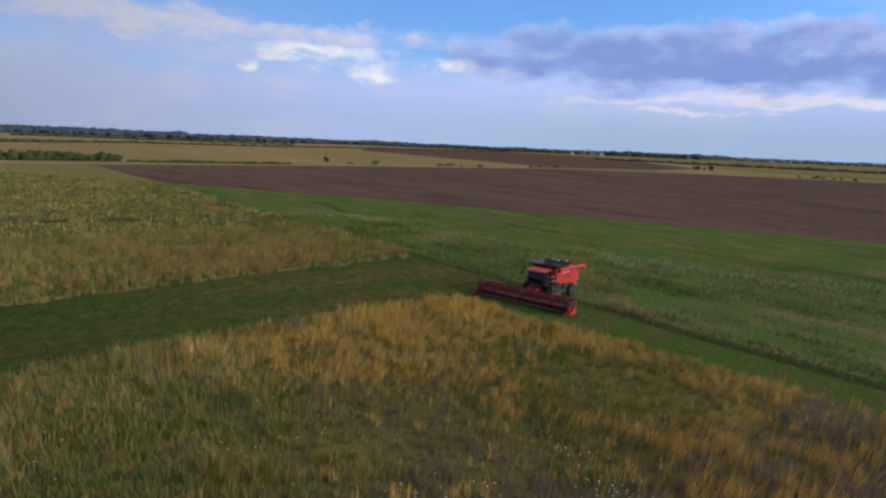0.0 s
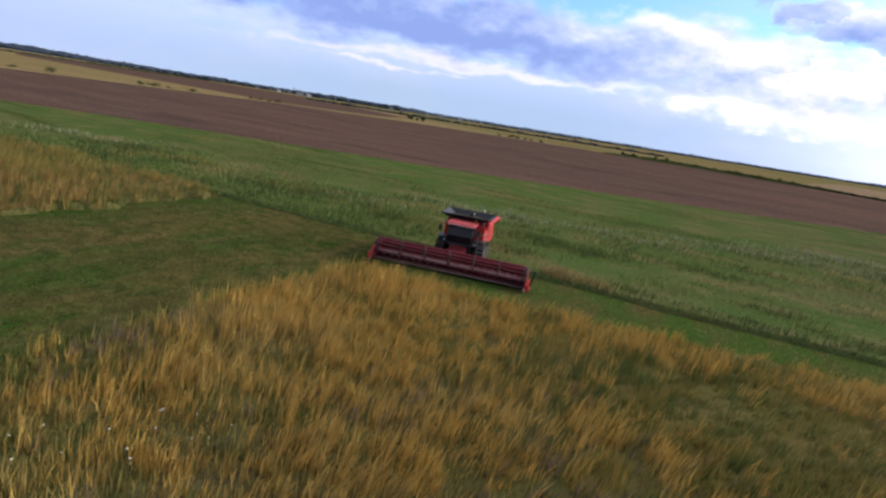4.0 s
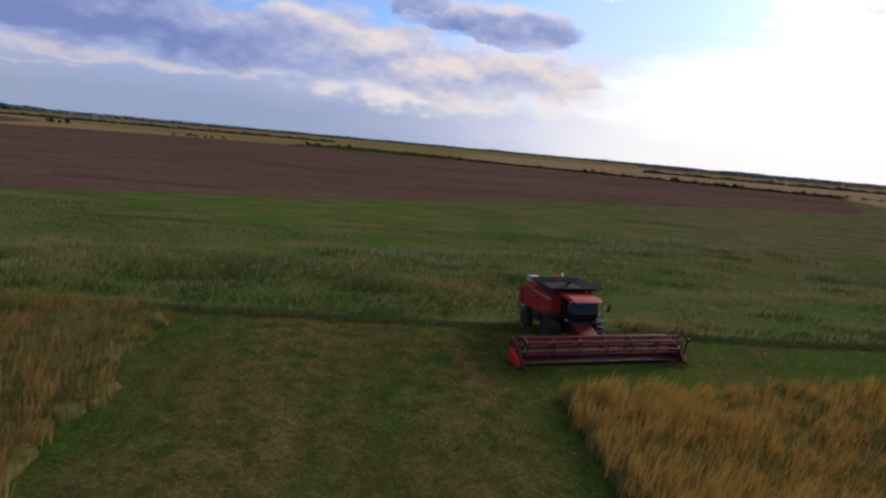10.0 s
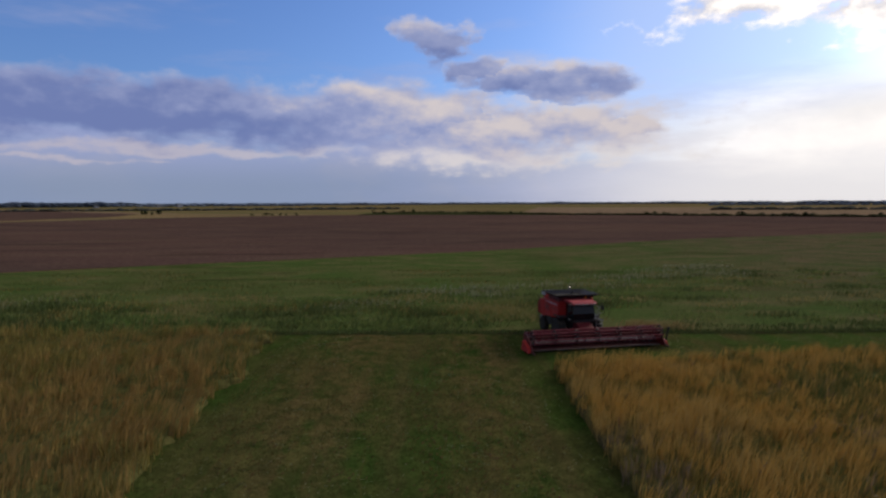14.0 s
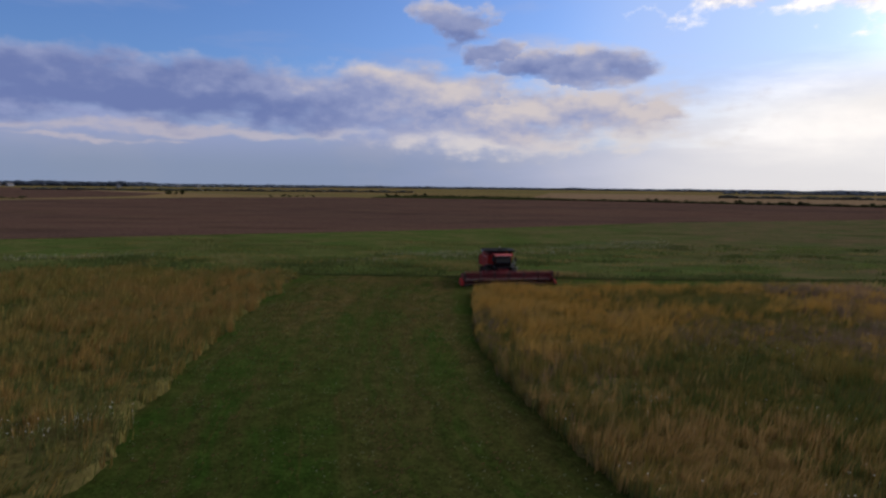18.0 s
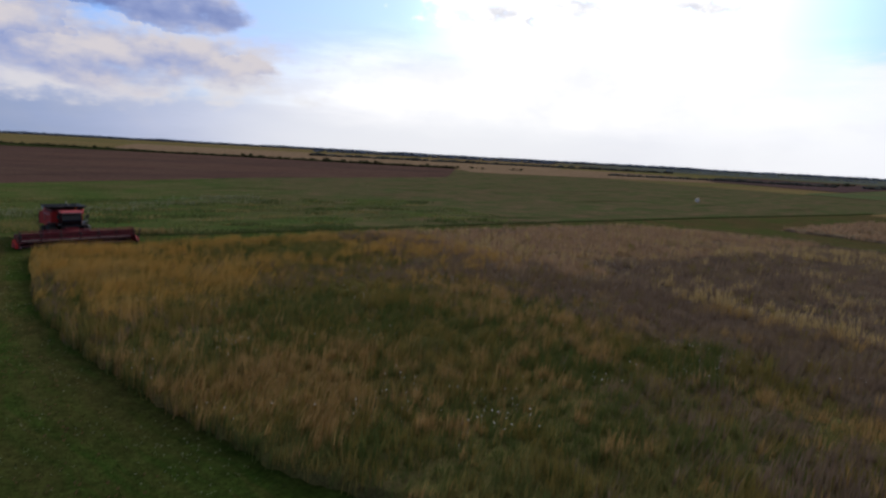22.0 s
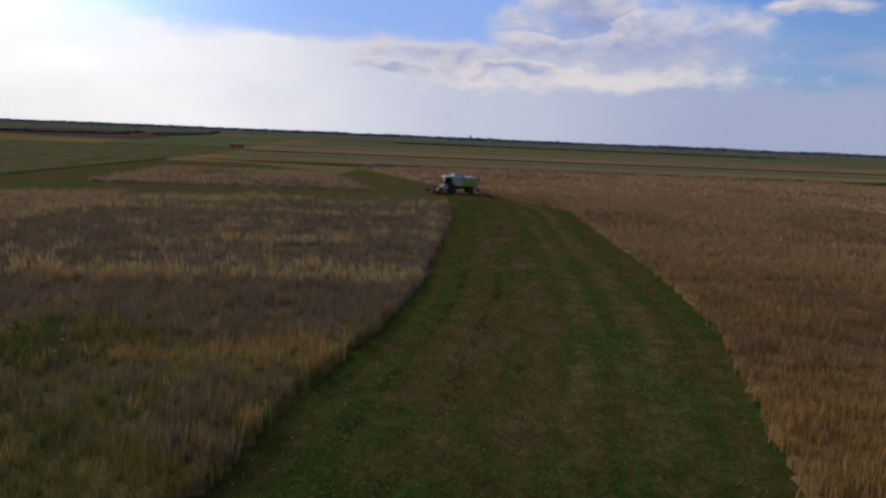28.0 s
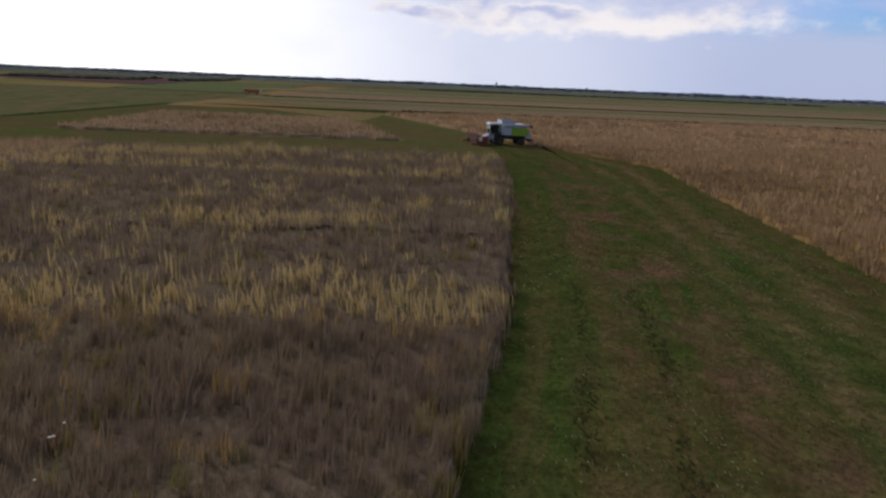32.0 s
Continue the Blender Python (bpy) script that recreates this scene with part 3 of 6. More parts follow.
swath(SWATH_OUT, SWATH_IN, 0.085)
field("headland", [(110, 20.4), (110, -49), (152, -38.5), (189, -8), (190.5, 19.4)], 0.065, M_MOWN, "mown grass round the tan wedge", seed=12)
field("headland", [(-45, 16), (118, 14), (118, 20.5), (-45, 20.5)], 0.07, M_MOWN, "mown grass headland along the ditch", seed=5)
field("tan_patch", [(111.2, 3.4), (111.2, -46.4), (154.5, -33), (158, 6.5)], 0.09, M_STRIPED, "uncut tan grass wedge", 3.0, 0.3, 6)
field("tan_field", [(109, -69.5), (127, -63), (186, -42), (196, -66), (196, -330), (-30, -330), (-30, -66), (0, -57.5), (13, -63.5), (31, -70.5), (46, -73), (74, -76.5), (88, -78.5), (98, -75.5)], 0.08, M_TAN,
      "wide uncut field of tan ripe grass", seed=7)
for k, (x0, x1, mat, label) in enumerate([(191, 206, M_DITCH, "dark grassy baulk between strips"), (206, 248, M_STRIPED, "tan strip of ripe grass"), (248, 270, M_OLIVE, "olive mown strip"),
                                          (270, 290, M_STRIPED, "tan strip of ripe grass"), (290, 306, M_DITCH, "dark grassy baulk between strips"),
                                          (306, 400, M_STRIPED, "straw-coloured strip field"), (400, 760, M_OLIVE, "wide olive green pasture")]):
    field("strip_field", [(x0, -900), (x1, -900), (x1, 18), (x0, 18 if x0 > 210 else -42)], 0.10 + 0.01 * k, mat, label, 20.0, 0.6, 20 + k)
field("fallow_field", [(430, 120), (640, 165), (900, 190), (900, 420), (560, 300), (470, 230)], 0.24, M_PURPLE, "dark purplish fallow field far off", 12.0, 1.2, 31)
field("fallow_field", [(240, 258), (420, 210), (470, 225), (620, 360), (610, 520), (480, 430), (290, 338)], 0.22, M_STRAW, "dull straw-coloured field far off", 12.0, 1.2, 43)
field("fallow_field", [(330, 30), (700, 60), (760, 160), (640, 160), (430, 118), (330, 100)], 0.21, M_OLIVE, "dull olive pasture far off", 12.0, 1.2, 44)
for k, (x0, x1, y0, y1) in enumerate([(420, 470, 60, -380), (560, 600, 20, -420), (690, 720, 90, -600), (820, 860, 60, -700)]):
    field("strip_field", [(x0, y1), (x1, y1), (x1 + 20, y0), (x0 + 14, y0)], 0.26 + 0.01 * k, (M_STRIPED, M_STRIPED, M_PURPLE, M_STRIPED)[k], "narrow tan strip in the pasture", 20.0, 1.0, 50 + k)
field("tan_field", [(-236, -420), (-240, -60), (-257, 136), (-258, 317), (-200, 425), (-100, 497), (-280, 575), (-440, 720), (-830, 1110), (-1200, 1200), (-990, 600), (-820, 360), (-775, 160), (-608, 10), (-640, -420)], 0.12, M_OCHRE,
      "tan ripe field beyond the track", 15.0, 0.8, 32)
field("straw_field", [(-640, -420), (-608, 10), (-775, 160), (-820, 360), (-990, 600), (-1200, 1200), (-1700, 1200), (-1500, 300), (-1450, -420)], 0.13, M_STRAW, "pale straw-coloured field beyond a hedge", 15.0, 0.8, 36)
field("green_pasture", [(-600, -300), (-612, 20), (-770, 128), (-830, 130), (-720, -300)], 0.16, M_OLIVE, "olive green pasture behind a hedge", 15.0, 0.8, 37)
field("fallow_field", [(-262, 330), (-741, 447), (-980, 590), (-1190, 1190), (-835, 1112), (-446, 725), (-292, 575), (-250, 440)], 0.18, M_BROWN, "reddish brown field beyond the track", 12.0, 0.8, 38)
field("pale_strip", [(-822, 1120), (-438, 722), (-280, 572), (-120, 500), (-100, 500), (-255, 590), (-420, 745), (-800, 1150)], 0.2, M_STRAW, "pale strip of stubble between fields", 12.0, 0.8, 39)
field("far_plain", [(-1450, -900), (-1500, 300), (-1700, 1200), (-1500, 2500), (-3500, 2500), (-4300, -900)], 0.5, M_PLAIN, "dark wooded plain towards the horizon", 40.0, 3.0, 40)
field("far_plain", [(1000, -2500), (900, -300), (980, 200), (1000, 600), (1500, 1500), (3600, 2300), (4300, 0), (3700, -2500)], 0.5, M_PLAIN, "dark plain towards the horizon, haze-blue in its colour", 40.0, 3.0, 41)
field("pale_field", [(-2150, 60), (-2250, 330), (-2700, 420), (-2700, 60)], 0.9, M_TRACK, "pale field far off before the woods", 30.0, 1.0, 42)
field("straw_field", [(60, 470), (145, 438), (290, 338), (420, 300), (900, 900), (200, 1200)], 0.13, M_STRAW, "pale straw-coloured field", 15.0, 0.8, 33)
field("track", [(-233, -60), (-240, -60), (-257, 136), (-258, 317), (-200, 425), (-100, 497), (-100, 491), (-192, 420), (-251, 316), (-251, 136)], 0.16, M_TRACK,
      "pale grassy farm track", 15.0, 0.4, 34)
field("hedge_bank", [(-70, 548), (-40, 562), (20, 545), (75, 492), (100, 463), (145, 437), (240, 371), (290, 336), (287, 330), (236, 365), (143, 429), (98, 455), (60, 465), (-70, 488)], 0.3, M_DITCH,
      "rough dark bank under the field hedge", 8.0, 0.8, 9)
# no trench is cut: the sunken ditch's shade sits in the strip's dark colour
field("ditch", [(-60, 20.3), (-14, 19.6), (20, 18.9), (52, 20.3), (126, 21.0), (200, 19.5), (200, 20.6), (126, 22.2), (52, 21.6), (20, 20.3), (-14, 21.0), (-60, 21.6)], 0.10, M_DITCH,
      "overgrown drainage ditch, a flat strip with its shade painted in", 2.0, 0.12, 8)


# ---------------------------------------------------------------- standing grass
def inside(x, y, poly):
    hit = np.zeros(x.shape, bool)
    px, py = np.array([p[0] for p in poly]), np.array([p[1] for p in poly])
    j = len(poly) - 1
    for i in range(len(poly)):
        cross = ((py[i] > y) != (py[j] > y)) & (x < (px[j] - px[i]) * (y - py[i]) / (py[j] - py[i] + 1e-12) + px[i])
        hit ^= cross
        j = i
    return hit


def scatter(poly, density, box=None):
    x0, x1, y0, y1 = box or (min(p[0] for p in poly), max(p[0] for p in poly), min(p[1] for p in poly), max(p[1] for p in poly))
    n = int((x1 - x0) * (y1 - y0) * density)
    x, y = rng.uniform(x0, x1, n), rng.uniform(y0, y1, n)
    keep = inside(x, y, poly)
    return x[keep], y[keep]


def blades(name, x, y, z, height, width, lean, mat, label, category="grass", seed=0):
    """Many bent blades in one mesh: each a two-step tapering strip of its own."""
    r = np.random.default_rng(seed + 100)
    n = len(x)
    if n == 0:
        return None
    a = r.uniform(0, math.tau, n)
    h = height * r.uniform(0.65, 1.25, n)
    w = width * r.uniform(0.6, 1.4, n) / 2
    tx = lean[0] * h + r.normal(0, 0.13, n) * h
    ty = lean[1] * h + r.normal(0, 0.13, n) * h
    cx, cy = np.cos(a) * w, np.sin(a) * w
    co = np.empty((n, 5, 3), np.float32)
    co[:, 0] = np.stack([x - cx, y - cy, z], 1)
    co[:, 1] = np.stack([x + cx, y + cy, z], 1)
    co[:, 2] = np.stack([x - cx * 0.8 + tx * 0.35, y - cy * 0.8 + ty * 0.35, z + h * 0.6], 1)
    co[:, 3] = np.stack([x + cx * 0.8 + tx * 0.35, y + cy * 0.8 + ty * 0.35, z + h * 0.6], 1)
    co[:, 4] = np.stack([x + tx, y + ty, z + h], 1)
    base = (np.arange(n) * 5)[:, None]
    tri = (base[:, :, None] + np.array([[0, 1, 3], [0, 3, 2], [2, 3, 4]])[None]).reshape(-1, 3)
    me = bpy.data.meshes.new(name)
    me.vertices.add(n * 5)
    me.vertices.foreach_set("co", co.ravel())
    me.loops.add(len(tri) * 3)
    me.loops.foreach_set("vertex_index", tri.astype(np.int32).ravel())
    me.polygons.add(len(tri))
    me.polygons.foreach_set("loop_start", np.arange(0, len(tri) * 3, 3, dtype=np.int32))
    me.update(calc_edges=True)
    me.materials.append(mat)
    return tagged(new(name, me), label, category, kind="stuff")


B_FAWN = blade_mat("fawn_blade", rgb(0.37, 0.255, 0.160), rgb(0.265, 0.180, 0.118), rgb(0.36, 0.25, 0.145), 0.3)
B_RUSSET = blade_mat("russet_blade", rgb(0.40, 0.245, 0.088), rgb(0.27, 0.162, 0.060), rgb(0.33, 0.21, 0.080), 0.3)
B_TAWNY = blade_mat("tawny_blade", rgb(0.355, 0.232, 0.080), rgb(0.245, 0.160, 0.055), rgb(0.28, 0.20, 0.075), 0.25)
B_MAUVE = blade_mat("mauve_blade", rgb(0.225, 0.165, 0.118), rgb(0.15, 0.112, 0.086), rgb(0.235, 0.178, 0.112), 0.3)
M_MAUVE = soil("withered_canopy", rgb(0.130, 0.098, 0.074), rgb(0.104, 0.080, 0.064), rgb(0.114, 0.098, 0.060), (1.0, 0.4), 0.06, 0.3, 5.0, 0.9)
B_STRAW = blade_mat("straw_blade", rgb(0.46, 0.35, 0.165), rgb(0.34, 0.255, 0.12), rgb(0.41, 0.31, 0.148), 0.3)
BLOCK = [(1.9, 10.0), (1.5, 3.4), (1.4, -9), (2.4, -17), (4.3, -25), (6.4, -32), (9.5, -37.5), (16.5, -43.8), (23, -45.3), (30, -48), (41, -51), (60, -54), (80, -56.8), (91, -57.5),
         (93, -33), (92, -9), (89, 4), (80, 13), (45, 14.0), (33, 13.8), (26, 13.2), (21, 12.7), (17, 11.7), (13.5, 11.3), (9, 10.4), (5, 10.5)]
LEFT = [(-17.2, 19.2), (-16.4, 4), (-16.1, -2), (-14.6, -17), (-12.9, -27), (-11.3, -34), (-40, -60), (-150, -60), (-185, -12), (-138, 19.5), (-40, 19.8)]
LEFT = outline(LEFT, 1.6, 0.45, 61)
OUTER = [(16, -61), (32.5, -67.3), (46, -69.8), (74, -73.3), (88, -75.3), (96, -72.4), (107, -66.8), (125, -60.3), (186, -40), (196, -66), (196, -200), (8, -200), (8, -57.5)]
CORNER = [(-11.3, -34), (-6, -43.5), (3, -53.5), (16, -61), (8, -90), (-40, -60)]
WEDGE = [(111.6, 3.0), (111.6, -46.0), (154, -33.4), (157.4, 6)]

# the dense lower layer of the stands: an uneven sheet with sides that reach the ground, its dark colour standing in for
# inner shade


def canopy(name, poly, box, step, height, mat, label, seed):
    x0, x1, y0, y1 = box
    nx, ny = int((x1 - x0) / step), int((y1 - y0) / step)
    gx, gy = np.meshgrid(x0 + np.arange(nx + 1) * step, y0 + np.arange(ny + 1) * step, indexing="ij")
    jx, jy = gx + rng.uniform(-0.3, 0.3, gx.shape) * step, gy + rng.uniform(-0.3, 0.3, gx.shape) * step
    keep = inside(jx, jy, poly)
    h = height * (0.55 + 0.75 * fnoise(jx, jy, 6.0, seed)) + rng.normal(0, 0.05, gx.shape)
    near_x, near_y, near_n = np.zeros(gx.shape), np.zeros(gx.shape), np.zeros(gx.shape)
    for du in (-1, 0, 1):
        for dv in (-1, 0, 1):
            k2 = np.roll(np.roll(keep, du, 0), dv, 1)
            near_x += np.roll(np.roll(jx, du, 0), dv, 1) * k2
            near_y += np.roll(np.roll(jy, du, 0), dv, 1) * k2
            near_n += k2
    rim = ~keep & (near_n > 0)
    # rim corners stand almost under the last kept ones, so that the sides are steep
    jx = np.where(rim, 0.2 * jx + 0.8 * near_x / np.maximum(near_n, 1), jx)
    jy = np.where(rim, 0.2 * jy + 0.8 * near_y / np.maximum(near_n, 1), jy)
    verts = np.stack([jx, jy, np.where(keep, np.maximum(h, 0.1), 0.02)], -1).reshape(-1, 3)
    use = keep[:-1, :-1] | keep[1:, :-1] | keep[:-1, 1:] | keep[1:, 1:]
    ids = np.arange((nx + 1) * (ny + 1)).reshape(nx + 1, ny + 1)
    q = np.stack([ids[:-1, :-1], ids[1:, :-1], ids[1:, 1:], ids[:-1, 1:]], -1)[use]
    used = np.unique(q)
    remap = np.full(verts.shape[0], -1)
    remap[used] = np.arange(len(used))
    q = remap[q]
    me = bpy.data.meshes.new(name)
    v = verts[used].astype(np.float32)
    me.vertices.add(len(v))
    me.vertices.foreach_set("co", v.ravel())
    me.loops.add(q.size)
    me.loops.foreach_set("vertex_index", q.astype(np.int32).ravel())
    me.polygons.add(len(q))
    me.polygons.foreach_set("loop_start", np.arange(0, q.size, 4, dtype=np.int32))
    me.update(calc_edges=True)
    me.materials.append(mat)
    return tagged(new(name, me), label, "grass", kind="stuff")


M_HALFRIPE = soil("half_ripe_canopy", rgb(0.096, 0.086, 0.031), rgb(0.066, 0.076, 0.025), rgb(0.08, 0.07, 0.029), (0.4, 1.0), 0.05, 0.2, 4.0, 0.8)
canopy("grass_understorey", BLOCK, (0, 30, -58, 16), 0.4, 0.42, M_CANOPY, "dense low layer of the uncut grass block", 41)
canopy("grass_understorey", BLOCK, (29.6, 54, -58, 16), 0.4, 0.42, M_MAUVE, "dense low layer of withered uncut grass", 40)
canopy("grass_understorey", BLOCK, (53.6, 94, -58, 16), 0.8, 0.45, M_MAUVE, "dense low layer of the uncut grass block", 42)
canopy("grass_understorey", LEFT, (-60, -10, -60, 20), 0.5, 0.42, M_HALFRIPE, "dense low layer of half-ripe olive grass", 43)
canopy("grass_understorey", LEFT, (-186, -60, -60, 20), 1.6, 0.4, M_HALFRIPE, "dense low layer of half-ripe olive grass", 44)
canopy("grass_understorey", OUTER, (8, 110, -130, -55), 0.55, 0.34, M_TANSHADE, "dense low layer of uncut tan grass", 45)
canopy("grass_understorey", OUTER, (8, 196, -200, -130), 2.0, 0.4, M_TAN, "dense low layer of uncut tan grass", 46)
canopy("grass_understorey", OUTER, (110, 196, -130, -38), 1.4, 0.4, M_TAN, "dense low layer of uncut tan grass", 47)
canopy("grass_understorey", CORNER, (-40, 16, -90, -34), 1.0, 0.38, M_TANSHADE, "dense low layer of uncut tan grass", 48)
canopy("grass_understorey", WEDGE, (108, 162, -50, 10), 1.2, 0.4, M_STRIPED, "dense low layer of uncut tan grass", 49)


def blob(x, y, cx, cy, rx, ry):
    return np.exp(-((x - cx) / rx) ** 2 - ((y - cy) / ry) ** 2)


def tones(x, y):
    """How golden, green or brown the stand is at a place of the plan."""
    gold = 0.38 + 1.6 * (fnoise(x * 1.5, y * 0.8, 9.0, 51) - 0.5)
    green = 0.36 + 1.2 * (fnoise(x, y * 1.5, 8.0, 61) - 0.5)
    brown = 0.22 + 0.9 * (fnoise(x * 1.6, y * 0.7, 12.0, 71) - 0.5)
    east = np.clip((x - 26) / 10, 0, 1)
    south = np.clip((-12 - y) / 14, 0, 1)
    gold += 1.2 * blob(x, y, 9, 1, 9, 12) + 0.7 * blob(x, y, 31, 3, 6, 5) - 0.9 * blob(x, y, 19, 3.8, 6, 2.6) - 0.45 * blob(x, y, 2, -5, 1.8, 7) - 0.4 * blob(x, y, 20, -8, 6, 5) + 0.55 * blob(x, y, 5, 10, 8, 6) + 0.5 * blob(x, y, 24, 13, 14, 4)
    gold += 0.45 * blob(x, y, 9, -27, 6, 7) + 0.15 * blob(x, y, 19, -30, 7, 6) + 0.3 * blob(x, y, 12.5, -19, 4, 4) + 0.3 * blob(x, y, 14, -32.5, 4, 2.5)
    gold -= 0.8 * blob(x, y, 21, -39, 13, 7) + 0.5 * blob(x, y, 7, -15.5, 6, 6) + 0.35 * blob(x, y, 14, -18, 8, 6) + 0.28 * east - 0.5 * blob(x, y, 62, 0, 34, 13)
    # pale ripe bands left between the withered ones, running across the block
    wave = 1.6 * (vnoise(x, y, 9.0, 55) - 0.5)
    for bx, y0, y1, half, much in ((26.2, -49, -35, 1.8, 1.5), (41.8, -52, -22, 2.3, 2.4), (46.5, -50, -30, 0.7, 0.7), (54.5, -48, -24, 1.7, 1.9), (61.5, -56, -18, 0.9, 0.8), (66, -40, -10, 0.8, 0.6), (75, -56, -8, 1.6, 1.7), (85, -57, -12, 2.2, 1.5)):
        off = np.abs(x - bx - wave) / half
        ends = np.clip((y - y0) / 3, 0, 1) * np.clip((y1 - y) / 5, 0, 1)
        gold += 0.8 * much * np.exp(-off * off) * ends * (0.55 + 0.9 * fnoise(x, y * 0.6, 5.0, 57))
    green += 0.35 * blob(x, y, 14, -36.5, 7, 4) + 1.1 * blob(x, y, 19, 3.8, 6.5, 2.8) + 0.22 * blob(x, y, 12, -20, 7, 7) + 0.3 * blob(x, y, 22, -2, 6, 4) - 0.40 * east
    brown += 0.75 * blob(x, y, 20, -8, 7, 5) + 0.7 * blob(x, y, 2, -5, 1.8, 7) + 0.3 * blob(x, y, 33, -23, 6, 7) + 0.35 * blob(x, y, 24, -41, 12, 7) + 0.85 * east + 0.25 * blob(x, y, 27, -6, 6, 6)
    brown -= 0.16 * (1 - east)
    green += 0.10 * (1 - east)
    olive = (0.44 + 0.9 * (fnoise(x * 1.3, y * 0.9, 7.0, 77) - 0.5)) * (1 - 0.75 * east) * (1 - 0.5 * blob(x, y, 22, -42, 14, 6))
    return tuple(np.clip(v, 0.03, None) ** 2 for v in (gold, green, brown, olive))


def stand(poly, box, tufts_per_m2, per, height, width, lean, seed, tone=tones, gold_mat=B_GOLD, dull_mat=B_AMBER, brown_mat=B_BROWN):
    """Uncut grass in tufts: each tuft leans, stands and is coloured much alike."""
    x, y = scatter(poly, tufts_per_m2, box)
    keep = rng.random(len(x)) < 0.45 + 0.9 * vnoise(x, y, 1.6, seed)
    x, y = x[keep], y[keep]
    g, n, b, o = tone(x, y)
    mixn = np.clip((vnoise(x, y, 1.3, seed + 9) - 0.5) * 1.5 + 0.5, 0, 1)
    pick = np.where(rng.random(len(x)) < 0.55, mixn, rng.random(len(x))) * (g + n + b + o)
    kind = np.where(pick < g, 0, np.where(pick < g + n, 1, np.where(pick < g + n + b, 2, 3)))
    kind = np.where((kind == 0) & (y + 8 * (vnoise(x, y, 6.0, seed + 31) - 0.5) < -12), 4, kind)
    kind = np.where((kind == 2) & (x + 14 * (vnoise(x, y, 5.0, seed + 35) - 0.5) > 36) & (y + 10 * (vnoise(x, y, 8.0, seed + 33) - 0.5) > -14), 5, kind)
    hh = height * (0.55 + 0.6 * fnoise(x, y, 5.0, seed + 3)) * rng.uniform(0.7, 1.35, len(x))
    spread = 0.05 + 2.2 * width
    for k, (mat, nm, lab, hm) in enumerate([(gold_mat, "golden_grass", "ripe golden uncut grass", 1.12), (B_GREEN, "green_grass", "green weedy uncut grass", 0.85),
                                            (brown_mat, "brown_grass", "withered brown uncut grass", 0.95), (B_OLIVE, "olive_grass", "half-ripe olive uncut grass", 0.95),
                                            (dull_mat, "amber_grass", "ripe amber uncut grass", 1.05), (B_FAWN, "fawn_grass", "withered fawn uncut grass", 0.95)]):
        sel = kind == k
        m = int(sel.sum())
        bx = np.repeat(x[sel], per) + rng.normal(0, spread, m * per)
        by = np.repeat(y[sel], per) + rng.normal(0, spread, m * per)
        gust = np.clip(2.4 * fnoise(bx * 0.7, by * 1.8, 6.0, seed + 21) - 0.55, 0.05, 1.5)
        blades(nm, bx, by, np.full(m * per, 0.12), np.repeat(hh[sel], per) * hm * (1.08 - 0.16 * gust), width, (2.2 * lean[0] * gust, 2.2 * lean[1] * gust), mat, lab, seed=seed * 7 + k)


def left_tones(x, y):
    g = 0.22 + 0.9 * (fnoise(x, y, 12.0, 81) - 0.5) + 0.6 * blob(x, y, -23, 3, 7, 13) + 0.55 * blob(x, y, -17, -8, 6, 20) + 0.3 * blob(x, y, -110, -6, 26, 8)
    g = g - 0.16 * np.clip((-x - 50) / 20, 0, 1)
    n = 0.50 + 1.0 * (fnoise(x, y, 16.0, 91) - 0.5) + 0.3 * blob(x, y, -14, -26, 6, 6)
    o = 0.62 + 0.7 * (fnoise(x, y, 10.0, 95) - 0.5)
    return tuple(np.clip(v, 0.0, None) ** 2 for v in (g, n, 0 * g, o))


stand(BLOCK, (0, 40, -52, 16), 14, 10, 0.95, 0.029, (0.10, -0.02), 201, brown_mat=B_MAUVE)
stand(BLOCK, (40, 94, -58, 16), 5, 7, 0.95, 0.066, (0.12, 0.05), 202, gold_mat=B_STRAW, dull_mat=B_STRAW, brown_mat=B_MAUVE)
x, y = scatter(BLOCK, 42, (0, 46, -50, 16))
k = rng.random(len(x)) > 0.85 * blob(x, y, 27, -42, 17, 9) + np.clip((x - 26) / 10, 0, 1)
x, y = x[k], y[k]
for mat, lab, lo, hi in ((B_OLIVE, "low olive undergrowth of the grass block", 0.0, 0.68), (B_GREEN, "low green undergrowth of the grass block", 0.68, 1.0)):
    pick = np.clip(0.5 + 1.6 * (fnoise(x, y, 7.0, 211) - 0.5) + rng.normal(0, 0.15, len(x)), 0, 0.999)
    k = (pick >= lo) & (pick < hi)
    blades("grass_undergrowth", x[k], y[k], np.full(k.sum(), 0.2), 0.28 + 0.5 * fnoise(x[k], y[k], 4.0, 212), 0.035, (0.05, 0.0), mat, lab, seed=213)
stand(LEFT, (-46, -10, -40, 20), 8, 8, 0.95, 0.042, (0.15, 0.05), 203, left_tones, B_TAWNY, B_TAWNY)
stand(LEFT, (-186, -46, -60, 20), 1.5, 5, 0.8, 0.13, (0.12, 0.0), 204, left_tones, B_TAWNY, B_TAWNY)


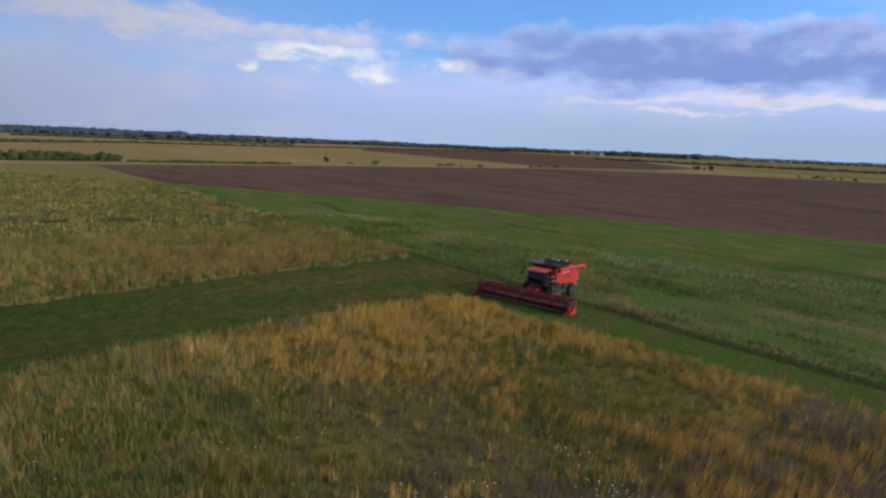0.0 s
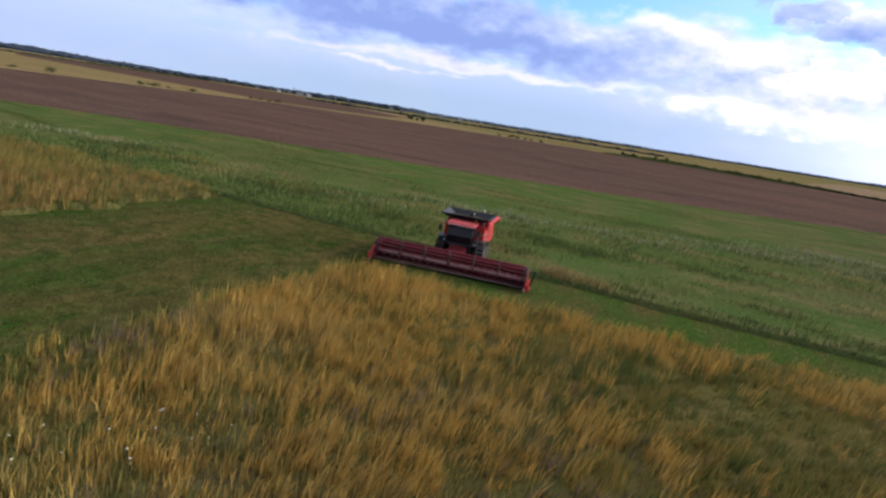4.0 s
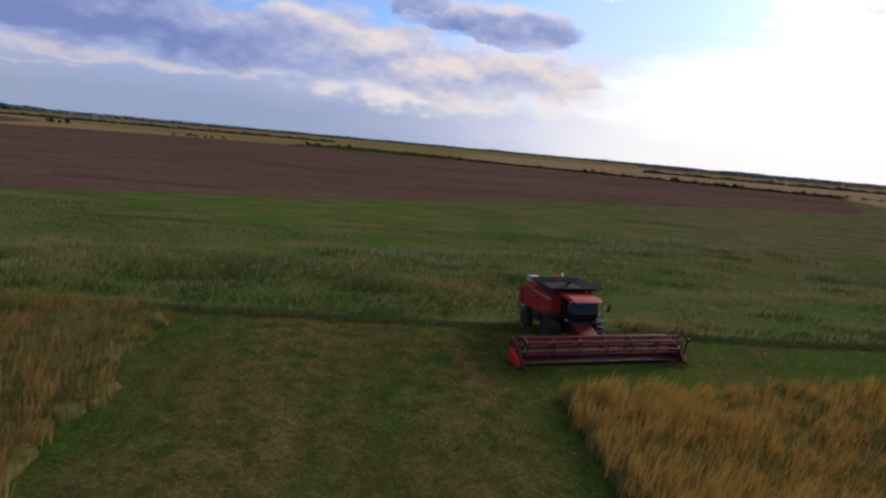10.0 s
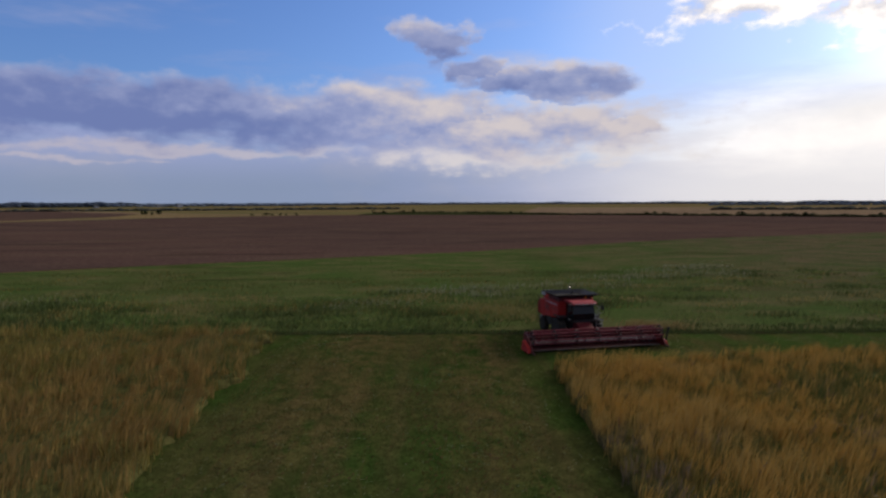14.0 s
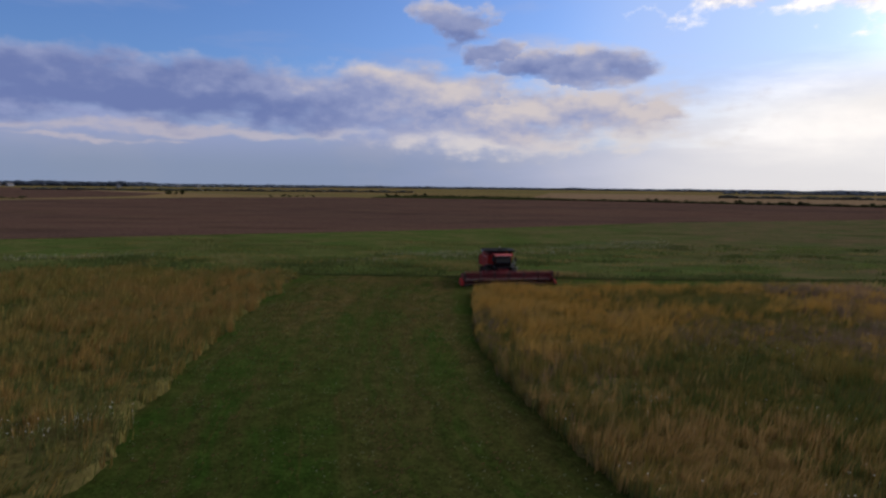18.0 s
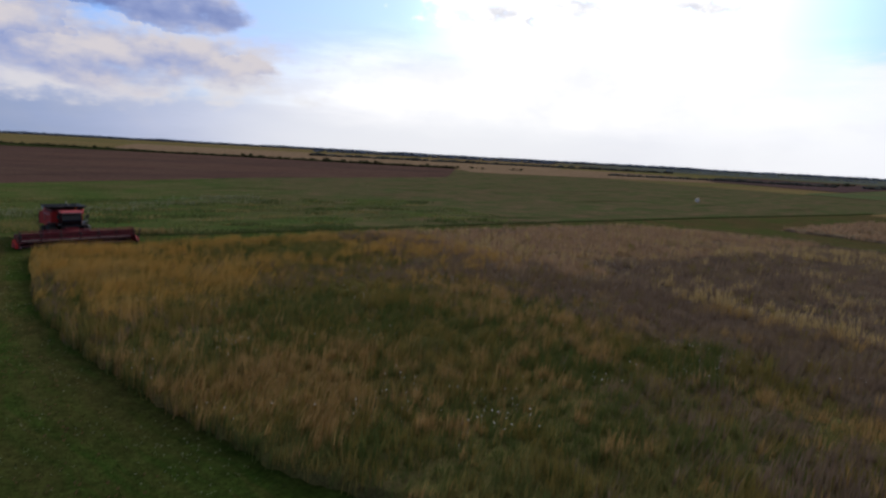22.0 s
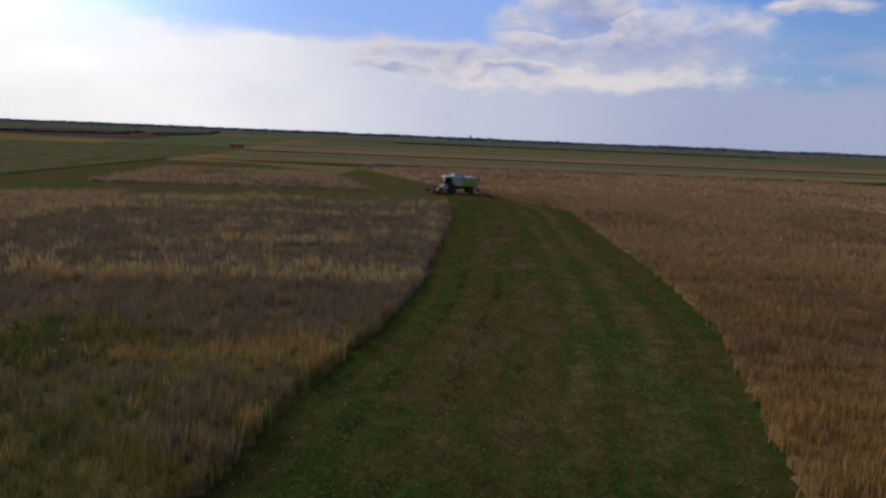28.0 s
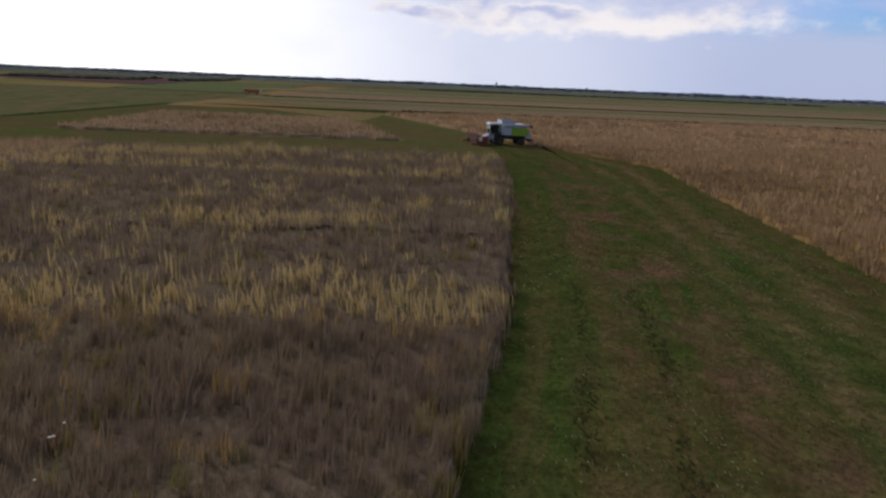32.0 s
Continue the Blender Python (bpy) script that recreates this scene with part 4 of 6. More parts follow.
def tan_stand(poly, box, density, height, width, seed, far_mat=B_TAN):
    cx, cy = scatter(poly, density / 6, box)
    keep = rng.random(len(cx)) < (0.1 if width < 0.06 else 0.6) + 1.4 * vnoise(cx, cy, 1.4, seed)
    x, y = np.repeat(cx[keep], 6), np.repeat(cy[keep], 6)
    x, y = x + rng.normal(0, 0.06 + 2.2 * width, len(x)), y + rng.normal(0, 0.06 + 2.2 * width, len(x))
    br = fnoise(x, y, 13.0, seed + 5) + rng.normal(0, 0.13, len(x)) > 0.565 + np.clip((x - 50) / 60, 0, 1) * 0.08
    z = np.full(len(x), 0.12)
    hh = height * (0.45 + 1.0 * fnoise(x, y, 2.2, seed + 3))
    near = rng.random(len(x)) < np.clip((58 - x) / 28, 0, 1)
    for sel, mat, lab in ((~br & near, B_RUSSET, "ripe amber uncut grass"), (~br & ~near, far_mat, "ripe tan uncut grass")):
        blades("tan_grass", x[sel], y[sel], z[sel], hh[sel], width, (0.05, 0.05), mat, lab, seed=seed)
    blades("brown_grass", x[br], y[br], z[br], hh[br] * 0.9, width, (0.05, 0.05), B_RUST, "withered brown uncut grass", seed=seed + 1)


tan_stand(OUTER, (8, 62, -105, -57), 58, 0.75, 0.046, 301)
tan_stand(OUTER, (62, 120, -130, -57), 12, 0.85, 0.08, 302)
tan_stand(OUTER, (8, 62, -150, -105), 6, 0.85, 0.10, 303)
tan_stand(OUTER, (120, 196, -200, -38), 2.6, 0.85, 0.18, 304)
tan_stand(OUTER, (8, 120, -200, -130), 2.2, 0.85, 0.18, 305)
tan_stand(CORNER, (-40, 16, -90, -34), 10, 0.85, 0.06, 306)
tan_stand(WEDGE, (108, 162, -50, 10), 5, 0.8, 0.14, 307, B_FAWN)

# mown ground: short stubble, thin straw
MOWN = [(-15.8, 19), (-16.3, 4), (-16, -2), (-14.5, -17), (-12.7, -27), (-10.5, -34), (-6, -43), (3, -53), (16, -60.4), (32.5, -66.7), (46, -69.2), (74, -72.6), (88, -74.6), (96, -71.8),
        (106, -66.5), (100, -58.5), (80, -57.2), (60, -54.4), (41, -51.4), (30, -48.4), (23, -45.7), (16.2, -44.2), (9, -37.7), (6, -32), (4, -25), (2.1, -17), (1.1, -9), (1.2, 3.4), (1.6, 14),
        (60, 15), (60, 19)]
x, y = scatter(MOWN, 21, (-17, 48, -70, 20))
blades("mown_stubble", x, y, np.full(len(x), 0.07), np.full(len(x), 0.085), 0.022, (0.1, 0.1), B_MOWN, "short green mown stubble", seed=401)
x, y = scatter(MOWN, 8, (48, 110, -76, 20))
blades("mown_stubble", x, y, np.full(len(x), 0.05), np.full(len(x), 0.10), 0.06, (0.1, 0.1), B_MOWN, "short green mown stubble", seed=402)
x, y = scatter(MOWN, 9, (-17, 60, -70, 20))
k = rng.random(len(x)) < np.clip(vnoise(x, y, 1.2, 411) * 1.6 - 0.5, 0, 1)
blades("loose_straw", x[k], y[k], np.full(k.sum(), 0.10), np.full(k.sum(), 0.04), 0.04, (1.5, 0.6), B_PALE, "loose straw lying on the mown strip", "straw", seed=403)

# dry yellowish stubble where the strip was cut ripe
DRY = [(-15.6, 17), (-15.8, 3), (-15.3, -6), (-14, -18), (1.6, -16), (0.9, -8), (1.0, 4), (1.6, 12), (0.5, 16)]
B_DRYSTUB = blade_mat("dry_stubble_blade", rgb(0.20, 0.165, 0.055), rgb(0.14, 0.125, 0.04), rgb(0.23, 0.17, 0.07), 0.2)
x, y = scatter(DRY, 16)
k = rng.random(len(x)) < np.clip(2.4 * fnoise(x * 1.4, y * 0.6, 3.0, 413) - 0.85, 0, 1)
blades("dry_stubble", x[k], y[k], np.full(k.sum(), 0.08), np.full(k.sum(), 0.09), 0.035, (0.3, 0.2), B_DRYSTUB, "dry yellowish mown stubble", seed=414)

# chaff and wheel tracks along the strip
def streak(name, line, half, per, mat, label, seed, z=0.11):
    r = np.random.default_rng(seed)
    xs, ys = [], []
    for (x0, y0), (x1, y1) in zip(line, line[1:]):
        n = int(math.hypot(x1 - x0, y1 - y0) * per)
        t = r.random(n)
        dx, dy = (x1 - x0), (y1 - y0)
        d = math.hypot(dx, dy)
        off = r.normal(0, half, n)
        xs.append(x0 + dx * t - dy / d * off), ys.append(y0 + dy * t + dx / d * off)
    xs, ys = np.concatenate(xs), np.concatenate(ys)
    k = r.random(len(xs)) < np.clip(fnoise(xs, ys, 3.5, seed) * 2.6 - 0.75, 0.05, 1)
    blades(name, xs[k], ys[k], np.full(k.sum(), z), np.full(k.sum(), 0.06), 0.07, (1.4, 0.8), mat, label, "straw", seed)


B_CHAFF = blade_mat("chaff_blade", rgb(0.20, 0.125, 0.06), rgb(0.135, 0.085, 0.042), rgb(0.16, 0.12, 0.055))
for i, off in enumerate((2.4, 4.2, 7.2, 10.6, 12.6, 15.0)):
    bend = [(-16.2 + off, 17), (-16.3 + off, 3), (-15.6 + off, -10), (-14 + off, -22), (-12 + off * 0.95, -31), (-7 + off * 0.8, -41 + off * 0.25), (3 + off * 0.5, -52 + off * 0.6),
            (16 + off * 0.25, -60.6 + off * 0.8), (32.5, -67 + off), (46, -69.5 + off), (72, -72.5 + off)]
    streak("chaff", bend, 0.55 if i % 2 else 0.9, 30 if i in (0, 3, 4) else 14, B_CHAFF, "brown chaff left along the mown strip", 430 + i)

# pressed wheel tracks, their paler look put into the blade colour
for i, off in enumerate((6.0, 8.3)):
    bend = [(-12 + off * 0.95, -31), (-7 + off * 0.8, -41 + off * 0.25), (3 + off * 0.5, -52 + off * 0.6), (16 + off * 0.25, -60.6 + off * 0.8), (32.5, -67 + off), (46, -69.5 + off), (72, -72.5 + off)]
    streak("wheel_track", bend, 0.16, 34, B_GREEN, "pale pressed grass in a wheel track", 445 + i, 0.1)

# deeper ruts nearer the standing grass
B_RUT = blade_mat("rut_blade", rgb(0.046, 0.058, 0.019), rgb(0.055, 0.058, 0.022), rgb(0.064, 0.052, 0.026))
for i, off in enumerate((0.0, 2.5)):
    streak("wheel_rut", [(11.5 + 0.4 * off, -46.3 + off), (18.9 + 0.3 * off, -49.7 + off), (26.8, -52.3 + off), (38.8, -55.8 + off), (46, -57.2 + off)], 0.2, 34, B_RUT, "dark wheel rut in the mown strip", 448 + i, 0.1)

# meadow growth north of the ditch: low grass, weedy tufts, rows of taller pale grass
MEADOW = [(-130, 22), (160, 22), (160, 172), (61, 132), (0, 94), (-79, 55)]
x, y = scatter(MEADOW, 11, (-60, 70, 21, 64))
k = fnoise(x * 0.5, y * 1.4, 5.0, 421) + rng.normal(0, 0.03, len(x)) > 0.54
x, y = x[k], y[k]
blades("meadow_grass", x, y, np.full(len(x), 0.02), 0.08 + 0.24 * fnoise(x, y, 5.0, 422), 0.05, (0.15, 0), B_GREEN, "knee-high green meadow grass", seed=423)
x, y = scatter(MEADOW, 0.5, (-130, 160, 50, 140))
blades("meadow_grass", x, y, np.full(len(x), 0.02), 0.08 + 0.12 * fnoise(x, y, 7.0, 424), 0.10, (0.15, 0), B_GREEN, "knee-high green meadow grass", seed=425)


def tufts(name, centres, per, spread, height, width, mat, label, lean=(0.15, 0.0), seed=0, category="grass"):
    r = np.random.default_rng(seed)
    xs, ys = [], []
    for cx, cy in centres:
        xs.append(r.normal(cx, spread[0], per)), ys.append(r.normal(cy, spread[1], per))
    xs, ys = np.concatenate(xs), np.concatenate(ys)
    blades(name, xs, ys, np.full(len(xs), 0.02), np.full(len(xs), height), width, lean, mat, label, category, seed)


def along(line, step, jitter, seed):
    r = np.random.default_rng(seed)
    out = []
    for (x0, y0), (x1, y1) in zip(line, line[1:]):
        n = max(1, int(math.hypot(x1 - x0, y1 - y0) / step))
        out += [(x0 + (x1 - x0) * k / n + r.normal(0, jitter), y0 + (y1 - y0) * k / n + r.normal(0, jitter)) for k in range(n)]
    return out


ROWS = [[(-9, 42), (5, 44.3), (18, 47)], [(15, 52.5), (24, 55), (38, 60)], [(-2, 40), (3, 41)], [(24, 60), (40, 69)], [(-60, 30), (-42, 36)], [(-16, 33), (-8, 35)]]
pale = [c for i, r in enumerate(ROWS) for c in along(r, 1.5, 1.1, 500 + i)]
tufts("pale_tall_grass", pale, 30, (1.7, 1.0), 0.5, 0.075, B_PALE, "tall pale seeding grass in the meadow", seed=511)
# dark blades paint the shadow line along the south of the pale rows
tufts("row_shadow_grass", [(cx, cy - 1.4) for cx, cy in pale], 30, (1.4, 0.5), 0.34, 0.07, B_DARK, "dark green grass standing in for the pale rows' shadow line", seed=512)
weeds = along([(-58, 23), (-14, 22.5), (2, 23)], 2.6, 1.2, 520) + along([(13, 21.5), (40, 22.5)], 2.4, 0.7, 522)
tufts("ditch_weeds", weeds, 60, (1.2, 0.6), 0.36, 0.09, B_DARK, "dark rank weeds along the ditch", seed=523, category="weeds")
wr = np.random.default_rng(525)
B_WEED = blade_mat("weed_blade", rgb(0.125, 0.185, 0.052), rgb(0.16, 0.20, 0.066), rgb(0.19, 0.195, 0.075), 0.3)
B_DRYWEED = blade_mat("dry_weed_blade", rgb(0.27, 0.235, 0.095), rgb(0.21, 0.195, 0.072), rgb(0.30, 0.25, 0.11), 0.3)
clump_kinds = ((B_DARK, "clump of dark rank weeds in the meadow", 0.42), (B_WEED, "clump of green weeds in the meadow", 0.36), (B_DRYWEED, "clump of dry olive weeds in the meadow", 0.34))
clumps = [[], [], []]
for cx, cy in zip(wr.uniform(-50, 8, 190), wr.normal(29.5, 4.6, 190)):
    if cy > 22:
        clumps[int(np.clip(3 * vnoise(cx, cy, 7.0, 528) + wr.normal(0, 0.5), 0, 2.99))].append((cx, cy))
for cx, cy in zip(wr.uniform(6, 70, 90), wr.uniform(24, 60, 90)):
    clumps[int(wr.choice([0, 1, 1, 2]))].append((cx, cy))
for i, (mat, label, hh) in enumerate(clump_kinds):
    tufts("meadow_weeds", clumps[i], 90, (1.5, 0.8), hh, 0.10, mat, label, (0.2, 0.0), 526 + i, "weeds")
spots_w = [(wr.uniform(-60, 60), wr.uniform(24, 66)) for _ in range(80)]
tufts("meadow_tussocks", spots_w, 22, (1.6, 0.6), 0.28, 0.07, B_OLIVE, "low tan tussocks in the meadow", seed=527)
bank = along([(-58, 20.9), (-14, 20.2), (20, 19.6), (52, 20.9), (126, 21.6), (198, 20.0)], 0.7, 0.15, 530)
tufts("ditch_weeds", bank, 22, (0.4, 0.3), 0.32, 0.08, B_DARK, "dark rank weeds along the ditch", seed=531, category="weeds")
B_TUSSOCK = blade_mat("tussock_blade", rgb(0.36, 0.27, 0.13), rgb(0.27, 0.20, 0.09), rgb(0.30, 0.235, 0.10), 0.25)
tuft_at = along([(10.4, 21.5), (13.2, 20.9)], 0.55, 0.3, 540)
weedy = along([(-20, 31), (-14, 33)], 1.2, 1.2, 541) + along([(-5, 28), (4, 31)], 1.4, 1.2, 542) + along([(-40, 28), (-30, 34)], 1.5, 1.5, 544)
tufts("tan_tussock", weedy, 60, (1.5, 0.9), 0.45, 0.06, B_OLIVE, "olive-tan weedy tussocks in the meadow", (0.2, 0.0), 545)
tufts("tan_tussock", tuft_at, 80, (0.6, 0.45), 0.7, 0.06, B_TUSSOCK, "tan grass tussock beside the ditch", (0.35, 0.0), 543)

# white flower heads scattered through the stands
def umbels(centres, per, spread, label, seed, within=None):
    r = np.random.default_rng(seed)
    vs, fs = [], []
    for cx, cy in centres:
        for _ in range(per):
            x, y, z, s = r.normal(cx, spread), r.normal(cy, spread), r.uniform(0.7, 1.0), r.uniform(0.02, 0.045)
            if within is not None and not inside(np.array([x]), np.array([y]), within)[0]:
                continue
            b = len(vs)
            vs.append((x, y, z + s * 0.35))
            vs += [(x + s * math.cos(a), y + s * math.sin(a), z) for a in (0, 1.05, 2.09, 3.14, 4.19, 5.24)]
            fs += [(b, b + 1 + k, b + 1 + (k + 1) % 6) for k in range(6)]
            c = len(vs)
            vs += [(x - 0.003, y, 0.1), (x + 0.003, y, 0.1), (x, y, z)]
            fs.append((c, c + 1, c + 2))
    return tagged(new("white_flowers", mesh_of("white_flowers", vs, fs, M_FLOWER)), label, "flowers", kind="stuff")


fl = np.random.default_rng(600)
umbels([(fl.uniform(4, 34), fl.uniform(-40, -8)) for _ in range(34)], 10, 0.9, "white umbels among the uncut grass", 601, BLOCK)
umbels([(fl.uniform(28, 46), fl.uniform(-24, -6)) for _ in range(10)], 12, 1.0, "white umbels among the uncut grass", 602, BLOCK)
umbels([(fl.uniform(26, 46), fl.uniform(-22, 0)) for _ in range(14)] + [(-14.5, -24), (-15.5, -25), (-16.8, -25.5)], 22, 0.7, "white umbels among the uncut grass", 603)
umbels(pale[::2], 8, 0.8, "white umbels in the meadow", 604)


# ---------------------------------------------------------------- machines
def box(bm, c, s, bevel=0.0, rot=None):
    m = Matrix.Translation(c) @ (rot.to_4x4() if rot else Matrix()) @ Matrix.Diagonal((*s, 1))
    vs = bmesh.ops.create_cube(bm, size=1.0, matrix=m)["verts"]
    if bevel:
        es = {e for v in vs for e in v.link_edges}
        bmesh.ops.bevel(bm, geom=list(es), offset=bevel, segments=2, affect="EDGES", profile=0.6)
    return bm


def prism(bm, profile, x0, x1, bevel=0.0):
    """A solid from a side profile of (y, z) corners, between two places across."""
    a = [bm.verts.new((x0, y, z)) for y, z in profile]
    b = [bm.verts.new((x1, y, z)) for y, z in profile]
    n = len(a)
    fs = [bm.faces.new(a), bm.faces.new(b[::-1])]
    fs += [bm.faces.new((a[k], b[k], b[(k + 1) % n], a[(k + 1) % n])) for k in range(n)]
    bmesh.ops.recalc_face_normals(bm, faces=fs)
    if bevel:
        es = {e for f in fs for e in f.edges}
        bmesh.ops.bevel(bm, geom=list(es), offset=bevel, segments=2, affect="EDGES", profile=0.6)
    return bm


def rod(bm, p0, p1, r, n=10, r1=None):
    p0, p1 = Vector(p0), Vector(p1)
    d = p1 - p0
    m = Matrix.Translation((p0 + p1) / 2) @ d.to_track_quat("Z", "Y").to_matrix().to_4x4()
    bmesh.ops.create_cone(bm, cap_ends=True, segments=n, radius1=r, radius2=r if r1 is None else r1, depth=d.length, matrix=m)
    return bm


def pipe(bm, pts, r, n=8):
    for a, b in zip(pts, pts[1:]):
        rod(bm, a, b, r, n)
    for p in pts[1:-1]:
        bmesh.ops.create_icosphere(bm, subdivisions=1, radius=r, matrix=Matrix.Translation(p))
    return bm


def lathe(bm, c, profile, n=32):
    """A wheel-like solid turned round a cross-wise axis: profile of (offset along x, radius)."""
    rings = []
    for off, r in profile:
        rings.append([bm.verts.new((c[0] + off, c[1] + r * math.cos(math.tau * k / n), c[2] + r * math.sin(math.tau * k / n))) for k in range(n)])
    for a, b in zip(rings, rings[1:]):
        for k in range(n):
            bm.faces.new((a[k], a[(k + 1) % n], b[(k + 1) % n], b[k]))
    bm.faces.new(rings[0][::-1])
    bm.faces.new(rings[-1])
    bmesh.ops.recalc_face_normals(bm, faces=bm.faces[:])
    return bm


def part(name, bm, mat, parent, label="", smooth=False):
    me = bpy.data.meshes.new(name)
    bm.to_mesh(me)
    bm.free()
    me.materials.append(mat)
    if smooth:
        me.polygons.foreach_set("use_smooth", [True] * len(me.polygons))
    ob = new(name, me)
    ob.parent = parent
    if label:
        tagged(ob, label)
    return ob


def nb():
    return bmesh.new()


P_RED = paint("red_paint", (0.40, 0.020, 0.018), 0.5, wear=0.08)
# darker copy of the red: the backlit front's shade is in the paint
P_DKRED = paint("shaded_red_paint", (0.12, 0.008, 0.014), 0.45, wear=0.2)
P_CRIMSON = paint("dusty_crimson", (0.20, 0.018, 0.035), 0.5, wear=0.2)
P_MAROON = paint("dusty_shaded_maroon", (0.055, 0.008, 0.012), 0.55, wear=0.15)
# dusty red sunk to maroon: shade inside the header painted in
P_RUST = paint("dull_rust_paint", (0.15, 0.034, 0.022), 0.6, wear=0.3)
P_ROOF = paint("pinkish_red_roof", (0.40, 0.05, 0.06), 0.35, wear=0.1)
P_BLACK = paint("black_plastic", (0.016, 0.016, 0.018), 0.45, wear=0.12)
P_STEEL = paint("worn_steel", (0.30, 0.29, 0.28), 0.42, 0.8, 0.25)
P_GREY = paint("grey_sheet", (0.12, 0.125, 0.14), 0.5, 0.2, 0.2)
P_SLATE = paint("slate_sheet", (0.045, 0.047, 0.056), 0.5, 0.2, 0.15)
P_TYRE = paint("tyre_rubber", (0.018, 0.017, 0.016), 0.85, wear=0.35)
P_WHITE = paint("white_paint", (0.50, 0.52, 0.57), 0.4, wear=0.12)
P_LIGHTGREY = paint("pale_grey_paint", (0.38, 0.41, 0.47), 0.45, wear=0.12)
P_GREEN = paint("leaf_green_paint", (0.20, 0.34, 0.03), 0.4, wear=0.18)
P_ORANGE = paint("rust_red_paint", (0.36, 0.07, 0.03), 0.55, wear=0.3)
P_CREAM = paint("cream_film", (0.66, 0.63, 0.55), 0.5, wear=0.2)
# near-black grain: shade of the tank's inside put into the colour
P_GRAIN = paint("shaded_grain", (0.018, 0.016, 0.013), 0.95, wear=0.03)
P_LAMP = paint("lamp_glass", (0.28, 0.28, 0.28), 0.12, wear=0.05)
P_AMBER = paint("amber_lens", (0.75, 0.25, 0.02), 0.2, wear=0.05)
gm, gg = material("dark_cab_glass")
P_GLASS = finish(gm, gg, rgb(0.010, 0.011, 0.012), 0.14, spec=0.35)


def wheel(parent, x, y, r, width, rim_mat, out, rim_label):
    """Lugged tyre with its rim and hub; out: +1 or -1, the side the rim shows on."""
    bm = lathe(nb(), (x, y, r), [(-width / 2, r * 0.60), (-width / 2, r * 0.86), (-width * 0.40, r * 0.955), (width * 0.40, r * 0.955), (width / 2, r * 0.86), (width / 2, r * 0.60)], 32)
    n = 20
    for k in range(n):
        for s in (-1, 1):
            a = math.tau * (k + 0.25 * s) / n
            c = (x + s * width * 0.23, y + (r * 0.965) * math.cos(a), r + (r * 0.965) * math.sin(a))
            box(bm, c, (width * 0.46, 0.07, 0.07), 0, Matrix.Rotation(a, 3, "X") @ Matrix.Rotation(0.5 * s, 3, "Z"))
    w = part("wheel", bm, P_TYRE, parent, "black lugged rubber tyre")
    bm = lathe(nb(), (x, y, r), [(out * (width * 0.46), r * 0.60), (out * (width * 0.30), r * 0.56), (out * (width * 0.22), r * 0.30), (out * (width * 0.30), r * 0.24)], 28)
    part("rim", bm, rim_mat, w, rim_label)
    bm = rod(nb(), (x + out * width * 0.2, y, r), (x + out * width * 0.42, y, r), r * 0.16, 14)
    for k in range(8):
        a = math.tau * k / 8
        rod(bm, (x + out * width * 0.2, y + r * 0.24 * math.cos(a), r + r * 0.24 * math.sin(a)), (x + out * width * 0.34, y + r * 0.24 * math.cos(a), r + r * 0.24 * math.sin(a)), 0.025, 6)
    part("hub", bm, P_STEEL, w, "bolted steel hub")


